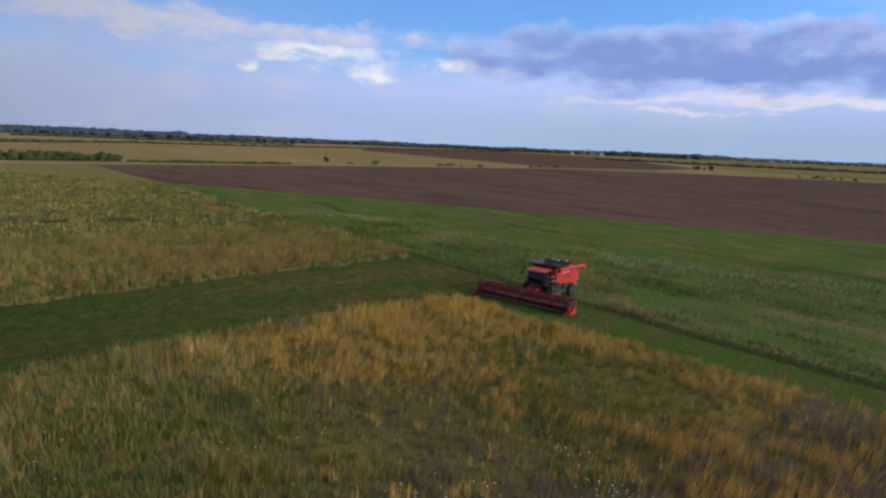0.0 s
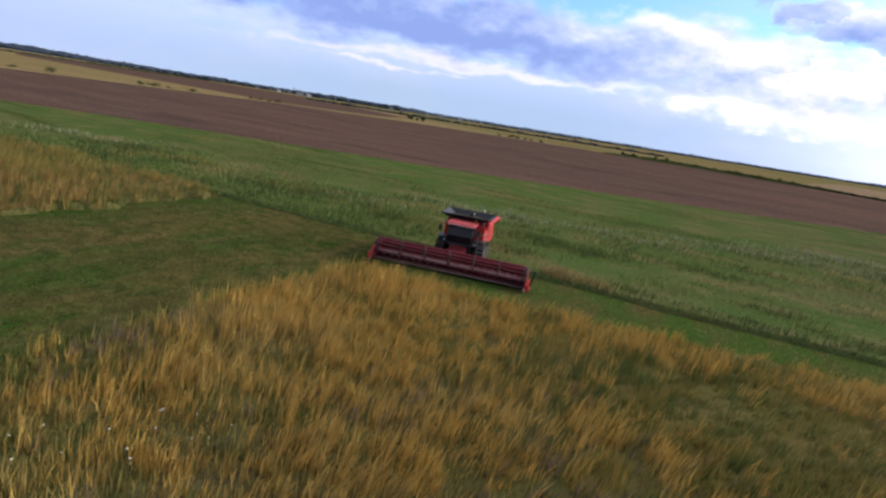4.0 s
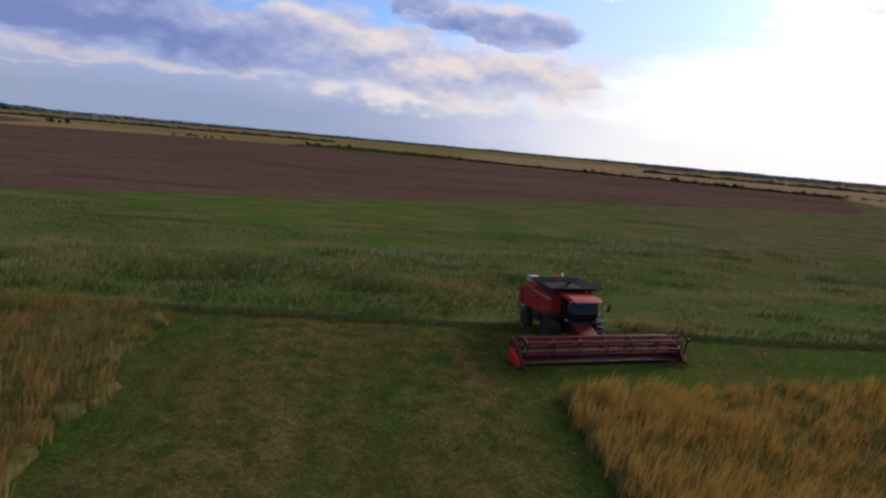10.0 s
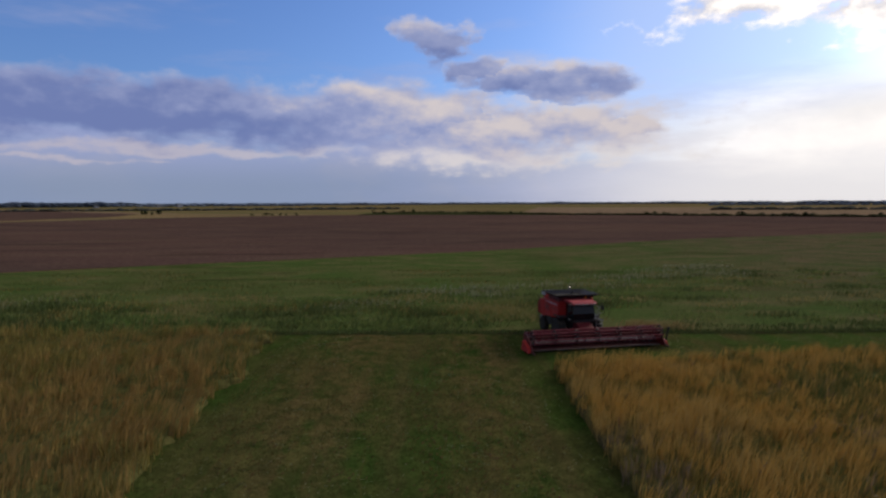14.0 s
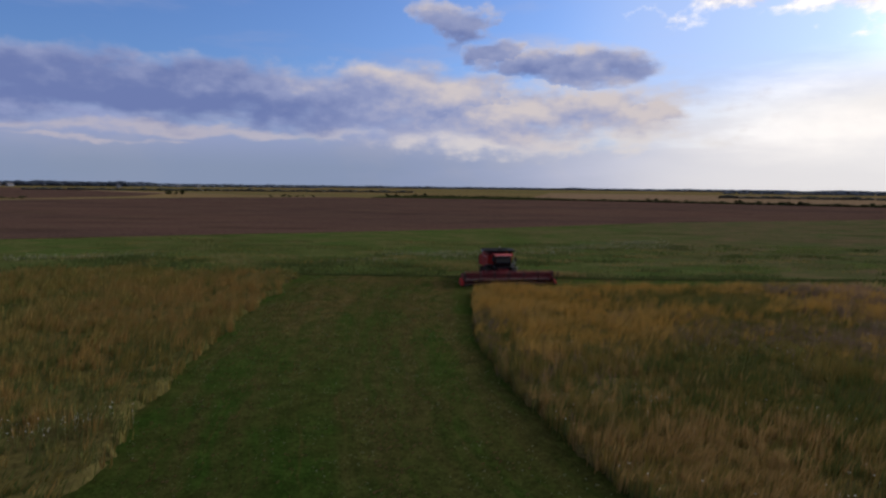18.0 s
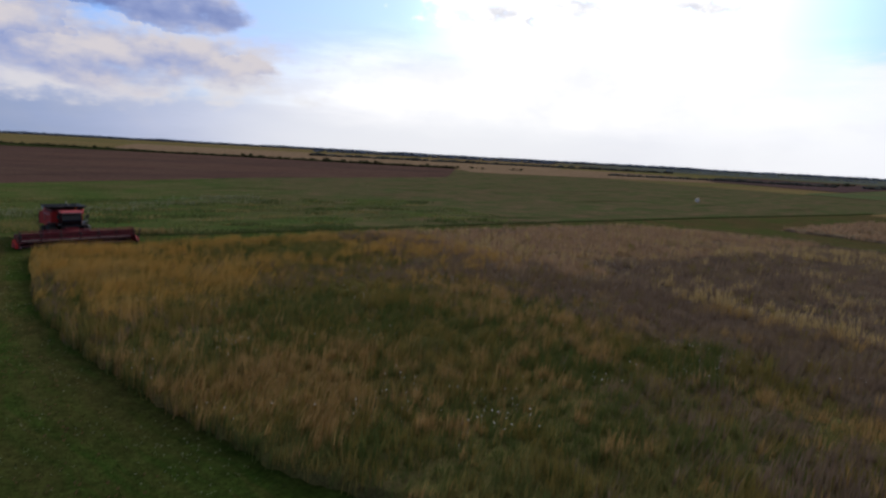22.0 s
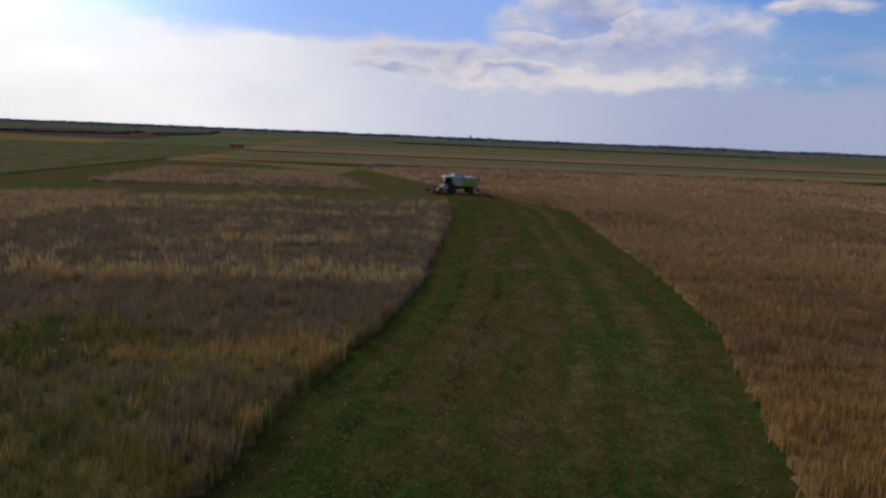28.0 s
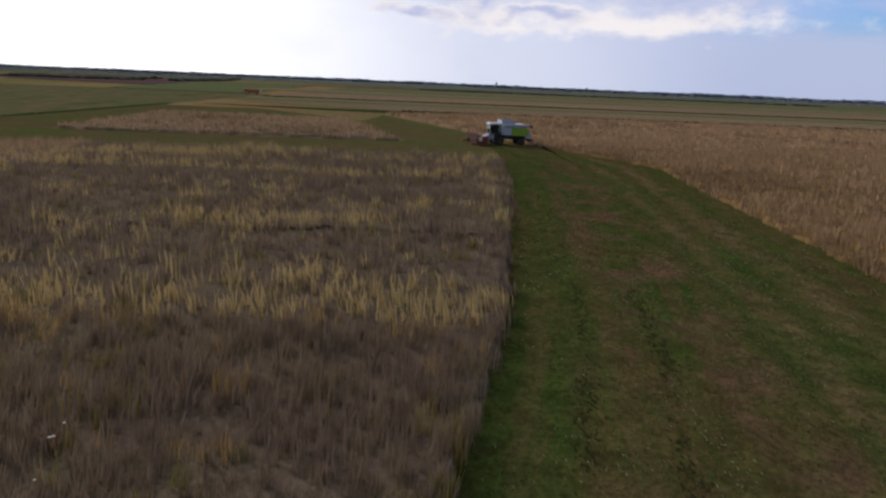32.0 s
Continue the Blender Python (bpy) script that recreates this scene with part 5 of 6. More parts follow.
def cutting_header(root, half, y0, reel_mat, body_mat, spiders, reel_z=1.12):
    """The cutting table across the front, with its reel, dividers, auger and knife."""
    bm = prism(nb(), [(y0 + 0.02, 0.16), (y0 + 0.02, 0.24), (y0 + 0.55, 0.24), (y0 + 1.0, 0.34), (y0 + 1.22, 0.75), (y0 + 1.22, 1.30), (y0 + 1.34, 1.30), (y0 + 1.36, 0.30), (y0 + 1.1, 0.12)], -half, half, 0.012)
    table = part("header_table", bm, body_mat, root, "long cutting table with a raised back sheet")
    for s in (-1, 1):
        bm = prism(nb(), [(y0 - 0.75, 0.12), (y0 - 0.62, 0.34), (y0 - 0.05, 0.98), (y0 + 0.7, 1.28), (y0 + 1.34, 1.30), (y0 + 1.36, 0.12)], s * half - 0.05, s * half + 0.05, 0.015)
        part("end_sheet", bm, P_DKRED if body_mat is not P_RUST else P_RUST, root)
        bm = nb()
        rod(bm, (s * half, y0 - 0.55, 0.22), (s * half, y0 - 1.25, 0.16), 0.10, 12, 0.02)
        rod(bm, (s * half, y0 - 0.7, 0.35), (s * half, y0 - 1.15, 0.19), 0.05, 8, 0.015)
        part("crop_divider", bm, body_mat, root, "pointed crop divider")
    bm = rod(nb(), (-half + 0.1, y0 + 0.85, 0.58), (half - 0.1, y0 + 0.85, 0.58), 0.17, 20)
    pitch = 0.55
    for s in (-1, 1):
        vs, steps = [], int((half - 0.8) / pitch * 12)
        for k in range(steps + 1):
            a = math.tau * k / 12
            xx = s * (half - 0.15 - k * pitch / 12)
            cy, cz = math.cos(a), math.sin(a)
            vs.append((bm.verts.new((xx, y0 + 0.85 + 0.16 * cy, 0.58 + 0.16 * cz)), bm.verts.new((xx, y0 + 0.85 + 0.30 * cy, 0.58 + 0.30 * cz))))
        for (a0, b0), (a1, b1) in zip(vs, vs[1:]):
            bm.faces.new((a0, b0, b1, a1))
    part("table_auger", bm, P_STEEL, root, "steel feeding auger with spiral flights")
    bm = box(nb(), (0, y0 + 0.0, 0.20), (2 * half - 0.1, 0.06, 0.03), 0.005)
    n = int(half * 2 / 0.16)
    for k in range(n):
        xx = -half + 0.1 + k * (2 * half - 0.2) / (n - 1)
        rod(bm, (xx, y0, 0.20), (xx, y0 - 0.13, 0.205), 0.02, 5, 0.004)
    part("knife", bm, P_STEEL, root, "toothed steel cutter bar")
    # reel
    ry, rr = y0 - 0.05, 0.52
    bm = rod(nb(), (-half + 0.12, ry, reel_z), (half - 0.12, ry, reel_z), 0.075, 14)
    reel = part("reel", bm, reel_mat, root, "pick-up reel tube")
    for k in range(6):
        a = math.tau * k / 6 + 0.3
        by, bz = ry + rr * math.cos(a), reel_z + rr * math.sin(a)
        bm = rod(nb(), (-half + 0.12, by, bz), (half - 0.12, by, bz), 0.045, 8)
        m = int(half * 2 / 0.2)
        for j in range(m):
            xx = -half + 0.2 + j * (2 * half - 0.4) / (m - 1)
            rod(bm, (xx, by, bz), (xx, by + 0.05, bz - 0.24), 0.011, 4)
        part("tine_bar", bm, P_CRIMSON if reel_mat is not P_RUST else P_RUST, reel, "reel bar with hanging tines")
    for j in range(spiders):
        xx = -half + 0.18 + j * (2 * half - 0.36) / (spiders - 1)
        bm = nb()
        pts = [(xx, ry + rr * math.cos(math.tau * k / 6 + 0.3), reel_z + rr * math.sin(math.tau * k / 6 + 0.3)) for k in range(6)]
        for k in range(6):
            rod(bm, pts[k], pts[(k + 1) % 6], 0.038, 6)
            rod(bm, (xx, ry, reel_z), pts[k], 0.034, 6)
        part("reel_spider", bm, P_BLACK, reel, "black six-armed reel spider")
    for s in (-1, 1):
        bm = pipe(nb(), [(s * (half - 0.02), y0 + 1.28, 1.36), (s * (half - 0.02), y0 + 0.5, 1.34), (s * (half - 0.02), ry - 0.1, reel_z)], 0.055)
        part("reel_arm", bm, body_mat, root)
        bm = rod(nb(), (s * (half - 0.02), y0 + 0.95, 0.9), (s * (half - 0.02), y0 + 0.4, 1.3), 0.03, 8)
        part("reel_cylinder", bm, P_STEEL, root)
    return table


def red_combine(pos, turn):
    """Red combine harvester; it faces -y, its cutter bar over the origin."""
    root = new("combine_harvester")
    root.matrix_world = pose(pos[0], pos[1], 0.07, 0, 0, turn) @ Matrix.Diagonal((0.86, 0.86, 0.83, 1))
    tagged(root, "red combine harvester with a wide header, on mown grass", "harvester")
    half = 5.5
    cutting_header(root, half, 0.0, P_DKRED, P_MAROON, 7, 1.26)
    # tall fold-out divider at its left end
    bm = pipe(nb(), [(half + 0.08, 0.1, 0.25), (half + 0.32, -0.1, 0.45), (half + 0.42, -0.12, 0.95), (half + 0.52, -0.1, 1.42)], 0.07)
    box(bm, (half + 0.55, -0.1, 1.5), (0.12, 0.16, 0.2), 0.02)
    part("divider_post", bm, P_BLACK, root, "upright black crop lifter post")
    bm = prism(nb(), [(-0.5, 0.14), (-0.3, 0.5), (0.6, 0.75), (0.9, 0.14)], half + 0.06, half + 0.34, 0.03)
    part("divider_shield", bm, P_RED, root, "red divider shield")
    bm = prism(nb(), [(-0.5, 0.14), (-0.3, 0.55), (0.7, 0.95), (1.1, 0.14)], -half - 0.34, -half - 0.06, 0.03)
    part("divider_shield", bm, P_RED, root, "red divider shield")
    for k in range(5):
        bm = box(nb(), (-4.0 + k * 2.0, 1.36, 0.82), (0.08, 0.06, 0.9), 0.012)
        part("back_rib", bm, P_DKRED, root)
    bm = box(nb(), (0, 1.40, 1.34), (2 * half, 0.14, 0.14), 0.02)
    part("top_beam", bm, P_DKRED, root, "red beam along the header's top")
    # feeder house
    bm = prism(nb(), [(1.3, 0.35), (1.3, 1.2), (3.3, 2.0), (3.6, 1.9), (3.6, 1.05), (3.2, 1.0)], -0.62, 0.62, 0.03)
    part("feeder_house", bm, P_DKRED, root)
    for s in (-1, 1):
        part("lift_cylinder", rod(nb(), (s * 0.5, 1.7, 0.5), (s * 0.5, 3.6, 0.95), 0.06, 10), P_STEEL, root)
    # chassis
    bm = prism(nb(), [(3.2, 0.95), (3.2, 1.7), (8.6, 1.75), (8.9, 1.3), (8.4, 0.95)], -0.85, 0.85, 0.04)
    part("chassis", bm, P_BLACK, root, "dark lower frame and belts")
    part("front_axle", rod(nb(), (-1.3, 3.95, 0.95), (1.3, 3.95, 0.95), 0.16, 14), P_BLACK, root)
    part("rear_axle", box(nb(), (0, 7.85, 0.68), (2.3, 0.2, 0.22), 0.03), P_BLACK, root)
    for s in (-1, 1):
        wheel(root, s * 1.52, 3.95, 0.98, 0.72, P_CREAM, s, "pale painted steel rim")
        wheel(root, s * 1.30, 7.85, 0.68, 0.46, P_CREAM, s, "pale painted steel rim")
    # side panels: three a side, with the curved lower line and vents
    for s in (-1, 1):
        x0, x1 = s * 1.42, s * 1.54
        bm = prism(nb(), [(4.15, 1.95), (4.15, 3.18), (5.75, 3.22), (5.75, 1.72), (5.0, 1.72)], x0, x1, 0.04)
        p = part("side_panel", bm, P_RED, root)
        part("panel_seam", box(nb(), (s * 1.545, 4.95, 2.55), (0.02, 1.3, 0.05), 0.006), P_BLACK, p)
        bm = prism(nb(), [(5.79, 1.70), (5.79, 3.22), (7.35, 3.14), (7.35, 1.60)], x0, x1, 0.04)
        p = part("side_panel", bm, P_RED, root)
        for k in range(6):
            part("vent_slat", box(nb(), (s * 1.548, 6.55, 2.2 + 0.11 * k), (0.02, 0.95, 0.045), 0.006), P_BLACK, p)
        bm = prism(nb(), [(7.39, 1.62), (7.39, 3.10), (8.55, 2.92), (9.05, 2.3), (8.9, 1.5)], x0, x1, 0.04)
        part("side_panel", bm, P_RED, root, "red rear side panel")
        part("stripe", box(nb(), (s * 1.552, 5.6, 2.98), (0.012, 2.6, 0.07), 0.003), P_LIGHTGREY, root, "pale stripe along the panel")
        part("belt_guard", lathe(nb(), (s * 1.40, 6.1, 1.32), [(0.0, 0.42), (s * 0.10, 0.42), (s * 0.12, 0.3)], 24), P_BLACK, root, "round black pulley guard")
        part("belt_guard", lathe(nb(), (s * 1.40, 5.1, 1.42), [(0.0, 0.3), (s * 0.10, 0.3), (s * 0.12, 0.2)], 24), P_BLACK, root, "round black pulley guard")
        bm = prism(nb(), [(4.5, 0.95), (4.7, 1.85), (7.6, 1.85), (7.4, 1.05)], s * 1.02, s * 1.30, 0.03)
        part("belt_housing", bm, P_BLACK, root, "dark housing of belts and pulleys")
        bm = box(nb(), (s * 1.42, 3.95, 2.08), (0.8, 1.5, 0.06), 0.02)
        part("fender", bm, P_BLACK, root)
    bm = prism(nb(), [(4.15, 1.75), (4.15, 3.3), (7.4, 3.3), (8.5, 2.9), (9.0, 2.3), (8.8, 1.55)], -1.40, 1.40, 0.05)
    part("body", bm, P_RED, root)
    # rear: straw hood, chopper, spreader, lamps
    bm = prism(nb(), [(8.6, 1.1), (8.6, 2.85), (9.35, 2.3), (9.6, 1.2)], -0.95, 0.95, 0.06)
    hood = part("straw_hood", bm, P_RED, root)
    bm = prism(nb(), [(9.0, 0.75), (9.0, 1.15), (9.75, 1.1), (9.95, 0.85)], -1.05, 1.05, 0.03)
    part("chopper", bm, P_GREY, root, "grey straw chopper")
    for s in (-1, 1):
        part("tail_light", box(nb(), (s * 1.2, 9.02, 2.2), (0.22, 0.06, 0.12), 0.015), P_AMBER, root)
    bm = nb()
    for k in range(7):
        rod(bm, (-1.6, 8.3, 0.75 + 0.28 * k), (-1.6, 8.75, 0.75 + 0.28 * k), 0.018, 6)
    rod(bm, (-1.6, 8.3, 0.6), (-1.6, 8.3, 3.3), 0.022, 6)
    rod(bm, (-1.6, 8.75, 0.6), (-1.6, 8.75, 3.3), 0.022, 6)
    part("rear_ladder", bm, P_BLACK, root)
    # engine deck
    bm = box(nb(), (0, 7.5, 3.3), (2.5, 1.5, 0.36), 0.07)
    part("engine_cover", bm, P_RED, root)
    bm = lathe(nb(), (-1.34, 7.35, 2.75), [(0.0, 0.42), (-0.16, 0.42), (-0.18, 0.36)], 24)
    part("air_screen", bm, P_GREY, root, "round grey radiator screen")
    bm = box(nb(), (-1.0, 8.0, 3.52), (0.8, 0.7, 0.42), 0.08)
    part("screen_housing", bm, P_LIGHTGREY, root, "pale grey air intake housing")
    part("exhaust", pipe(nb(), [(0.8, 7.2, 3.4), (0.8, 7.2, 3.95), (0.8, 7.36, 4.08)], 0.07), P_STEEL, root)
    part("air_cleaner", rod(nb(), (-0.7, 7.6, 3.45), (-0.7, 7.6, 3.85), 0.16, 16), P_BLACK, root)
    # grain tank with flared extension flaps
    bm = prism(nb(), [(4.2, 3.15), (4.2, 3.55), (6.75, 3.55), (6.75, 3.15)], -1.40, 1.40, 0.04)
    part("grain_tank", bm, P_DKRED, root)
    base, top, z0, z1 = (-1.36, 1.36, 4.22, 6.72), (-1.92, 1.92, 3.66, 6.95), 3.53, 3.90
    corners0 = [(base[0], base[2]), (base[1], base[2]), (base[1], base[3]), (base[0], base[3])]
    corners1 = [(top[0], top[2]), (top[1], top[2]), (top[1], top[3]), (top[0], top[3])]
    for k in range(4):
        a0, b0, a1, b1 = corners0[k], corners0[(k + 1) % 4], corners1[k], corners1[(k + 1) % 4]
        bm = nb()
        quad = [Vector((*a0, z0)), Vector((*b0, z0)), Vector((*b1, z1)), Vector((*a1, z1))]
        mid = Vector((0, 5.47, 3.9))
        inner = [v + (mid - v) * 0.025 for v in quad]
        o, i = [bm.verts.new(v) for v in quad], [bm.verts.new(v) for v in inner]
        bm.faces.new(o), bm.faces.new(i[::-1])
        for j in range(4):
            bm.faces.new((o[j], i[j], i[(j + 1) % 4], o[(j + 1) % 4]))
        bmesh.ops.recalc_face_normals(bm, faces=bm.faces[:])
        flap = part("tank_flap", bm, P_SLATE if k != 0 else P_BLACK, root, "dark flared grain tank flap")
        bm = rod(nb(), quad[3], quad[2], 0.025, 6)
        part("flap_rim", bm, P_BLACK, flap)
    bm = nb()
    bmesh.ops.create_grid(bm, x_segments=12, y_segments=12, size=1.0, matrix=Matrix.Translation((0, 5.47, 3.56)) @ Matrix.Diagonal((1.36, 1.25, 1, 1)))
    for v in bm.verts:
        v.co.z += 0.22 * math.exp(-((v.co.x / 0.8) ** 2 + ((v.co.y - 5.47) / 0.8) ** 2))
    part("grain", bm, P_GRAIN, root, "unseen grain heap, coloured as the dark inside of the tank")
    bm = pipe(nb(), [(0.0, 5.4, 3.55), (0.25, 5.3, 3.92), (0.4, 5.2, 3.98)], 0.1)
    part("tank_auger", bm, P_BLACK, root)
    for s in (-1, 1):
        part("flap_stay", rod(nb(), (s * 1.3, 4.3, 3.6), (s * 1.88, 3.9, 3.90), 0.022, 6), P_BLACK, root)
    # cab
    bm = prism(nb(), [(2.62, 1.72), (2.62, 1.9), (4.12, 1.9), (4.12, 1.72)], -0.95, 0.95, 0.03)
    cabf = part("cab_floor", bm, P_BLACK, root)
    bm = prism(nb(), [(2.62, 1.92), (2.42, 2.5), (2.68, 3.28), (4.1, 3.28), (4.1, 1.92)], -0.90, 0.90, 0.05)
    cab = part("cab_glass", bm, P_GLASS, root, "dark tinted cab windows")
    for s in (-1, 1):
        part("cab_pillar", pipe(nb(), [(s * 0.92, 2.62, 1.9), (s * 0.93, 2.43, 2.5), (s * 0.92, 2.68, 3.3)], 0.035), P_BLACK, root)
        part("cab_pillar", rod(nb(), (s * 0.93, 3.45, 1.9), (s * 0.93, 3.45, 3.3), 0.035, 8), P_BLACK, root)
        part("cab_pillar", rod(nb(), (s * 0.92, 4.1, 1.9), (s * 0.92, 4.1, 3.3), 0.045, 8), P_RED, root)
    bm = prism(nb(), [(2.25, 3.28), (2.2, 3.36), (2.55, 3.52), (4.15, 3.54), (4.18, 3.28)], -1.04, 1.04, 0.06)
    roof = part("cab_roof", bm, P_ROOF, root, "pinkish red cab roof")
    for k in range(6):
        part("work_light", box(nb(), (-0.8 + 0.32 * k, 2.2, 3.33), (0.2, 0.06, 0.1), 0.02), P_LAMP, roof)
    part("beacon", rod(nb(), (0.8, 3.9, 3.52), (0.8, 3.9, 3.72), 0.06, 12), P_AMBER, roof)
    part("steering_column", pipe(nb(), [(0, 2.75, 1.9), (0, 2.95, 2.5)], 0.05), P_BLACK, cab)
    for s in (-1, 1):
        arm = part("mirror_arm", pipe(nb(), [(s * 1.0, 2.4, 3.38), (s * 1.42, 2.05, 3.36), (s * 1.42, 2.05, 3.2)], 0.022), P_BLACK, root)
        part("mirror", box(nb(), (s * 1.42, 2.05, 2.98), (0.24, 0.07, 0.46), 0.03), P_BLACK, arm, "black mirror housing")
        part("side_lamp", box(nb(), (s * 1.15, 2.7, 2.0), (0.16, 0.1, 0.14), 0.03), P_LAMP, root)
    # steps and rail at its left side
    bm = nb()
    for k in range(5):
        box(bm, (1.62, 2.95, 0.55 + 0.3 * k), (0.5, 0.16, 0.04), 0.008)
    for s in (-1, 1):
        rod(bm, (1.62 + 0.26 * s, 2.95, 0.45), (1.62 + 0.26 * s, 2.95, 1.85), 0.03, 6)
    part("cab_ladder", bm, P_STEEL, root, "steel access steps")
    part("platform", box(nb(), (1.35, 3.3, 1.86), (0.85, 1.3, 0.05), 0.01), P_BLACK, root)
    bm = pipe(nb(), [(1.36, 2.72, 1.88), (1.36, 2.72, 2.85), (1.75, 2.72, 2.85), (1.75, 3.9, 2.85), (1.75, 3.9, 1.88)], 0.022)
    pipe(bm, [(1.75, 3.3, 1.88), (1.75, 3.3, 2.85)], 0.02)
    pipe(bm, [(1.36, 2.72, 2.4), (1.75, 2.72, 2.4), (1.75, 3.9, 2.4)], 0.02)
    part("handrail", bm, P_STEEL, root, "thin steel handrail")
    # unloading auger folded back along its left side
    bm = pipe(nb(), [(1.62, 4.55, 3.0), (1.66, 4.7, 3.38), (1.66, 9.6, 3.30)], 0.17, 16)
    box(bm, (1.66, 9.75, 3.2), (0.36, 0.36, 0.42), 0.05)
    part("unloading_auger", bm, P_RED, root, "long folded unloading tube")
    return root


def green_combine(pos, turn):
    """Green and white combine harvester, working far off; it faces -y."""
    root = new("combine_harvester")
    root.matrix_world = pose(pos[0], pos[1], 0.07, 0, 0, turn) @ Matrix.Scale(0.93, 4)
    tagged(root, "green and white combine harvester with a rust-red header, in mown grass", "harvester")
    cutting_header(root, 3.3, 0.0, P_RUST, P_RUST, 5, 1.1)
    for s in (-1, 1):
        part("header_marker", box(nb(), (s * 3.4, 0.2, 1.0), (0.12, 0.5, 0.55), 0.03), P_CREAM, root, "cream end marker plate")
    part("feeder_house", prism(nb(), [(1.3, 0.35), (1.3, 1.2), (3.0, 1.9), (3.4, 1.8), (3.4, 1.0), (3.0, 0.95)], -0.65, 0.65, 0.03), P_LIGHTGREY, root)
    part("chassis", prism(nb(), [(3.0, 0.9), (3.0, 1.6), (8.2, 1.65), (8.5, 1.2), (8.0, 0.9)], -0.8, 0.8, 0.04), P_BLACK, root)
    part("front_axle", rod(nb(), (-1.3, 3.5, 0.9), (1.3, 3.5, 0.9), 0.15, 12), P_BLACK, root)
    part("rear_axle", box(nb(), (0, 7.3, 0.6), (2.2, 0.2, 0.2), 0.03), P_BLACK, root)
    for s in (-1, 1):
        wheel(root, s * 1.45, 3.5, 0.92, 0.7, P_ORANGE, s, "rust-red steel rim")
        wheel(root, s * 1.25, 7.3, 0.60, 0.42, P_ORANGE, s, "rust-red steel rim")
    for s in (-1, 1):
        x0, x1 = s * 1.40, s * 1.52
        part("side_panel", prism(nb(), [(3.9, 1.6), (3.9, 2.55), (5.6, 2.55), (5.6, 1.55)], x0, x1, 0.04), P_LIGHTGREY, root, "pale grey side panel")
        part("side_panel", prism(nb(), [(5.64, 1.5), (5.64, 2.75), (8.0, 2.7), (8.5, 2.2), (8.3, 1.45)], x0, x1, 0.04), P_GREEN, root, "bright green side panel")
        part("side_panel", prism(nb(), [(3.9, 2.58), (3.9, 3.0), (8.1, 2.95), (8.0, 2.76), (5.6, 2.78), (5.6, 2.58)], x0, x1, 0.02), P_WHITE, root, "white upper side panel")
        part("stripe", box(nb(), (s * 1.53, 5.0, 2.8), (0.012, 1.8, 0.08), 0.003), P_BLACK, root)
        part("fender", box(nb(), (s * 1.4, 3.5, 1.98), (0.75, 1.4, 0.06), 0.02), P_BLACK, root)
        part("tail_light", box(nb(), (s * 1.25, 8.55, 2.1), (0.2, 0.06, 0.12), 0.015), P_AMBER, root)
    part("body", prism(nb(), [(3.8, 1.6), (3.8, 2.95), (7.9, 2.95), (8.45, 2.3), (8.3, 1.45)], -1.38, 1.38, 0.05), P_GREEN, root)
    part("straw_hood", prism(nb(), [(8.1, 1.0), (8.1, 2.6), (8.9, 2.1), (9.1, 1.0)], -0.9, 0.9, 0.06), P_LIGHTGREY, root)
    part("chopper", prism(nb(), [(8.6, 0.6), (8.6, 1.0), (9.35, 0.95), (9.5, 0.7)], -1.0, 1.0, 0.03), P_BLACK, root)
    part("engine_cover", box(nb(), (0, 7.1, 3.1), (2.4, 1.4, 0.34), 0.07), P_WHITE, root)
    part("grain_tank", prism(nb(), [(3.95, 2.95), (3.95, 3.3), (6.2, 3.3), (6.2, 2.95)], -1.36, 1.36, 0.04), P_WHITE, root)
    for s in (-1, 1):
        bm = prism(nb(), [(4.0, 3.28), (4.0, 3.86), (6.1, 3.86), (6.1, 3.28)], s * 1.28, s * 1.34, 0.015)
        part("tank_lid", bm, P_LIGHTGREY, root, "raised pale tank lid")
    part("tank_lid", box(nb(), (0, 4.0, 3.55), (2.5, 0.06, 0.55), 0.015), P_LIGHTGREY, root, "raised pale tank lid")
    part("tank_lid", box(nb(), (0, 6.1, 3.5), (2.5, 0.06, 0.45), 0.015), P_GREY, root, "raised grey tank lid")
    part("grain", box(nb(), (0, 5.05, 3.36), (2.5, 2.0, 0.2), 0.08), P_GRAIN, root)
    part("cab_floor", prism(nb(), [(2.3, 1.62), (2.3, 1.8), (3.8, 1.8), (3.8, 1.62)], -0.92, 0.92, 0.03), P_BLACK, root)
    part("cab_glass", prism(nb(), [(2.3, 1.82), (2.15, 2.4), (2.4, 3.12), (3.76, 3.12), (3.76, 1.82)], -0.88, 0.88, 0.05), P_GLASS, root, "dark tinted cab windows")
    for s in (-1, 1):
        part("cab_pillar", pipe(nb(), [(s * 0.9, 2.3, 1.8), (s * 0.9, 2.16, 2.4), (s * 0.9, 2.4, 3.12)], 0.04), P_WHITE, root)
        part("cab_pillar", rod(nb(), (s * 0.9, 3.7, 1.8), (s * 0.9, 3.7, 3.12), 0.06, 8), P_WHITE, root)
        arm = part("mirror_arm", pipe(nb(), [(s * 0.95, 2.2, 3.15), (s * 1.4, 1.9, 3.15)], 0.022), P_BLACK, root)
        part("mirror", box(nb(), (s * 1.4, 1.9, 2.92), (0.22, 0.07, 0.42), 0.03), P_BLACK, arm)
    part("cab_roof", prism(nb(), [(2.0, 3.12), (2.0, 3.2), (2.3, 3.34), (3.85, 3.36), (3.86, 3.12)], -1.0, 1.0, 0.05), P_WHITE, root, "white cab roof")
    bm = nb()
    for k in range(4):
        box(bm, (1.55, 2.6, 0.5 + 0.32 * k), (0.45, 0.16, 0.04), 0.008)
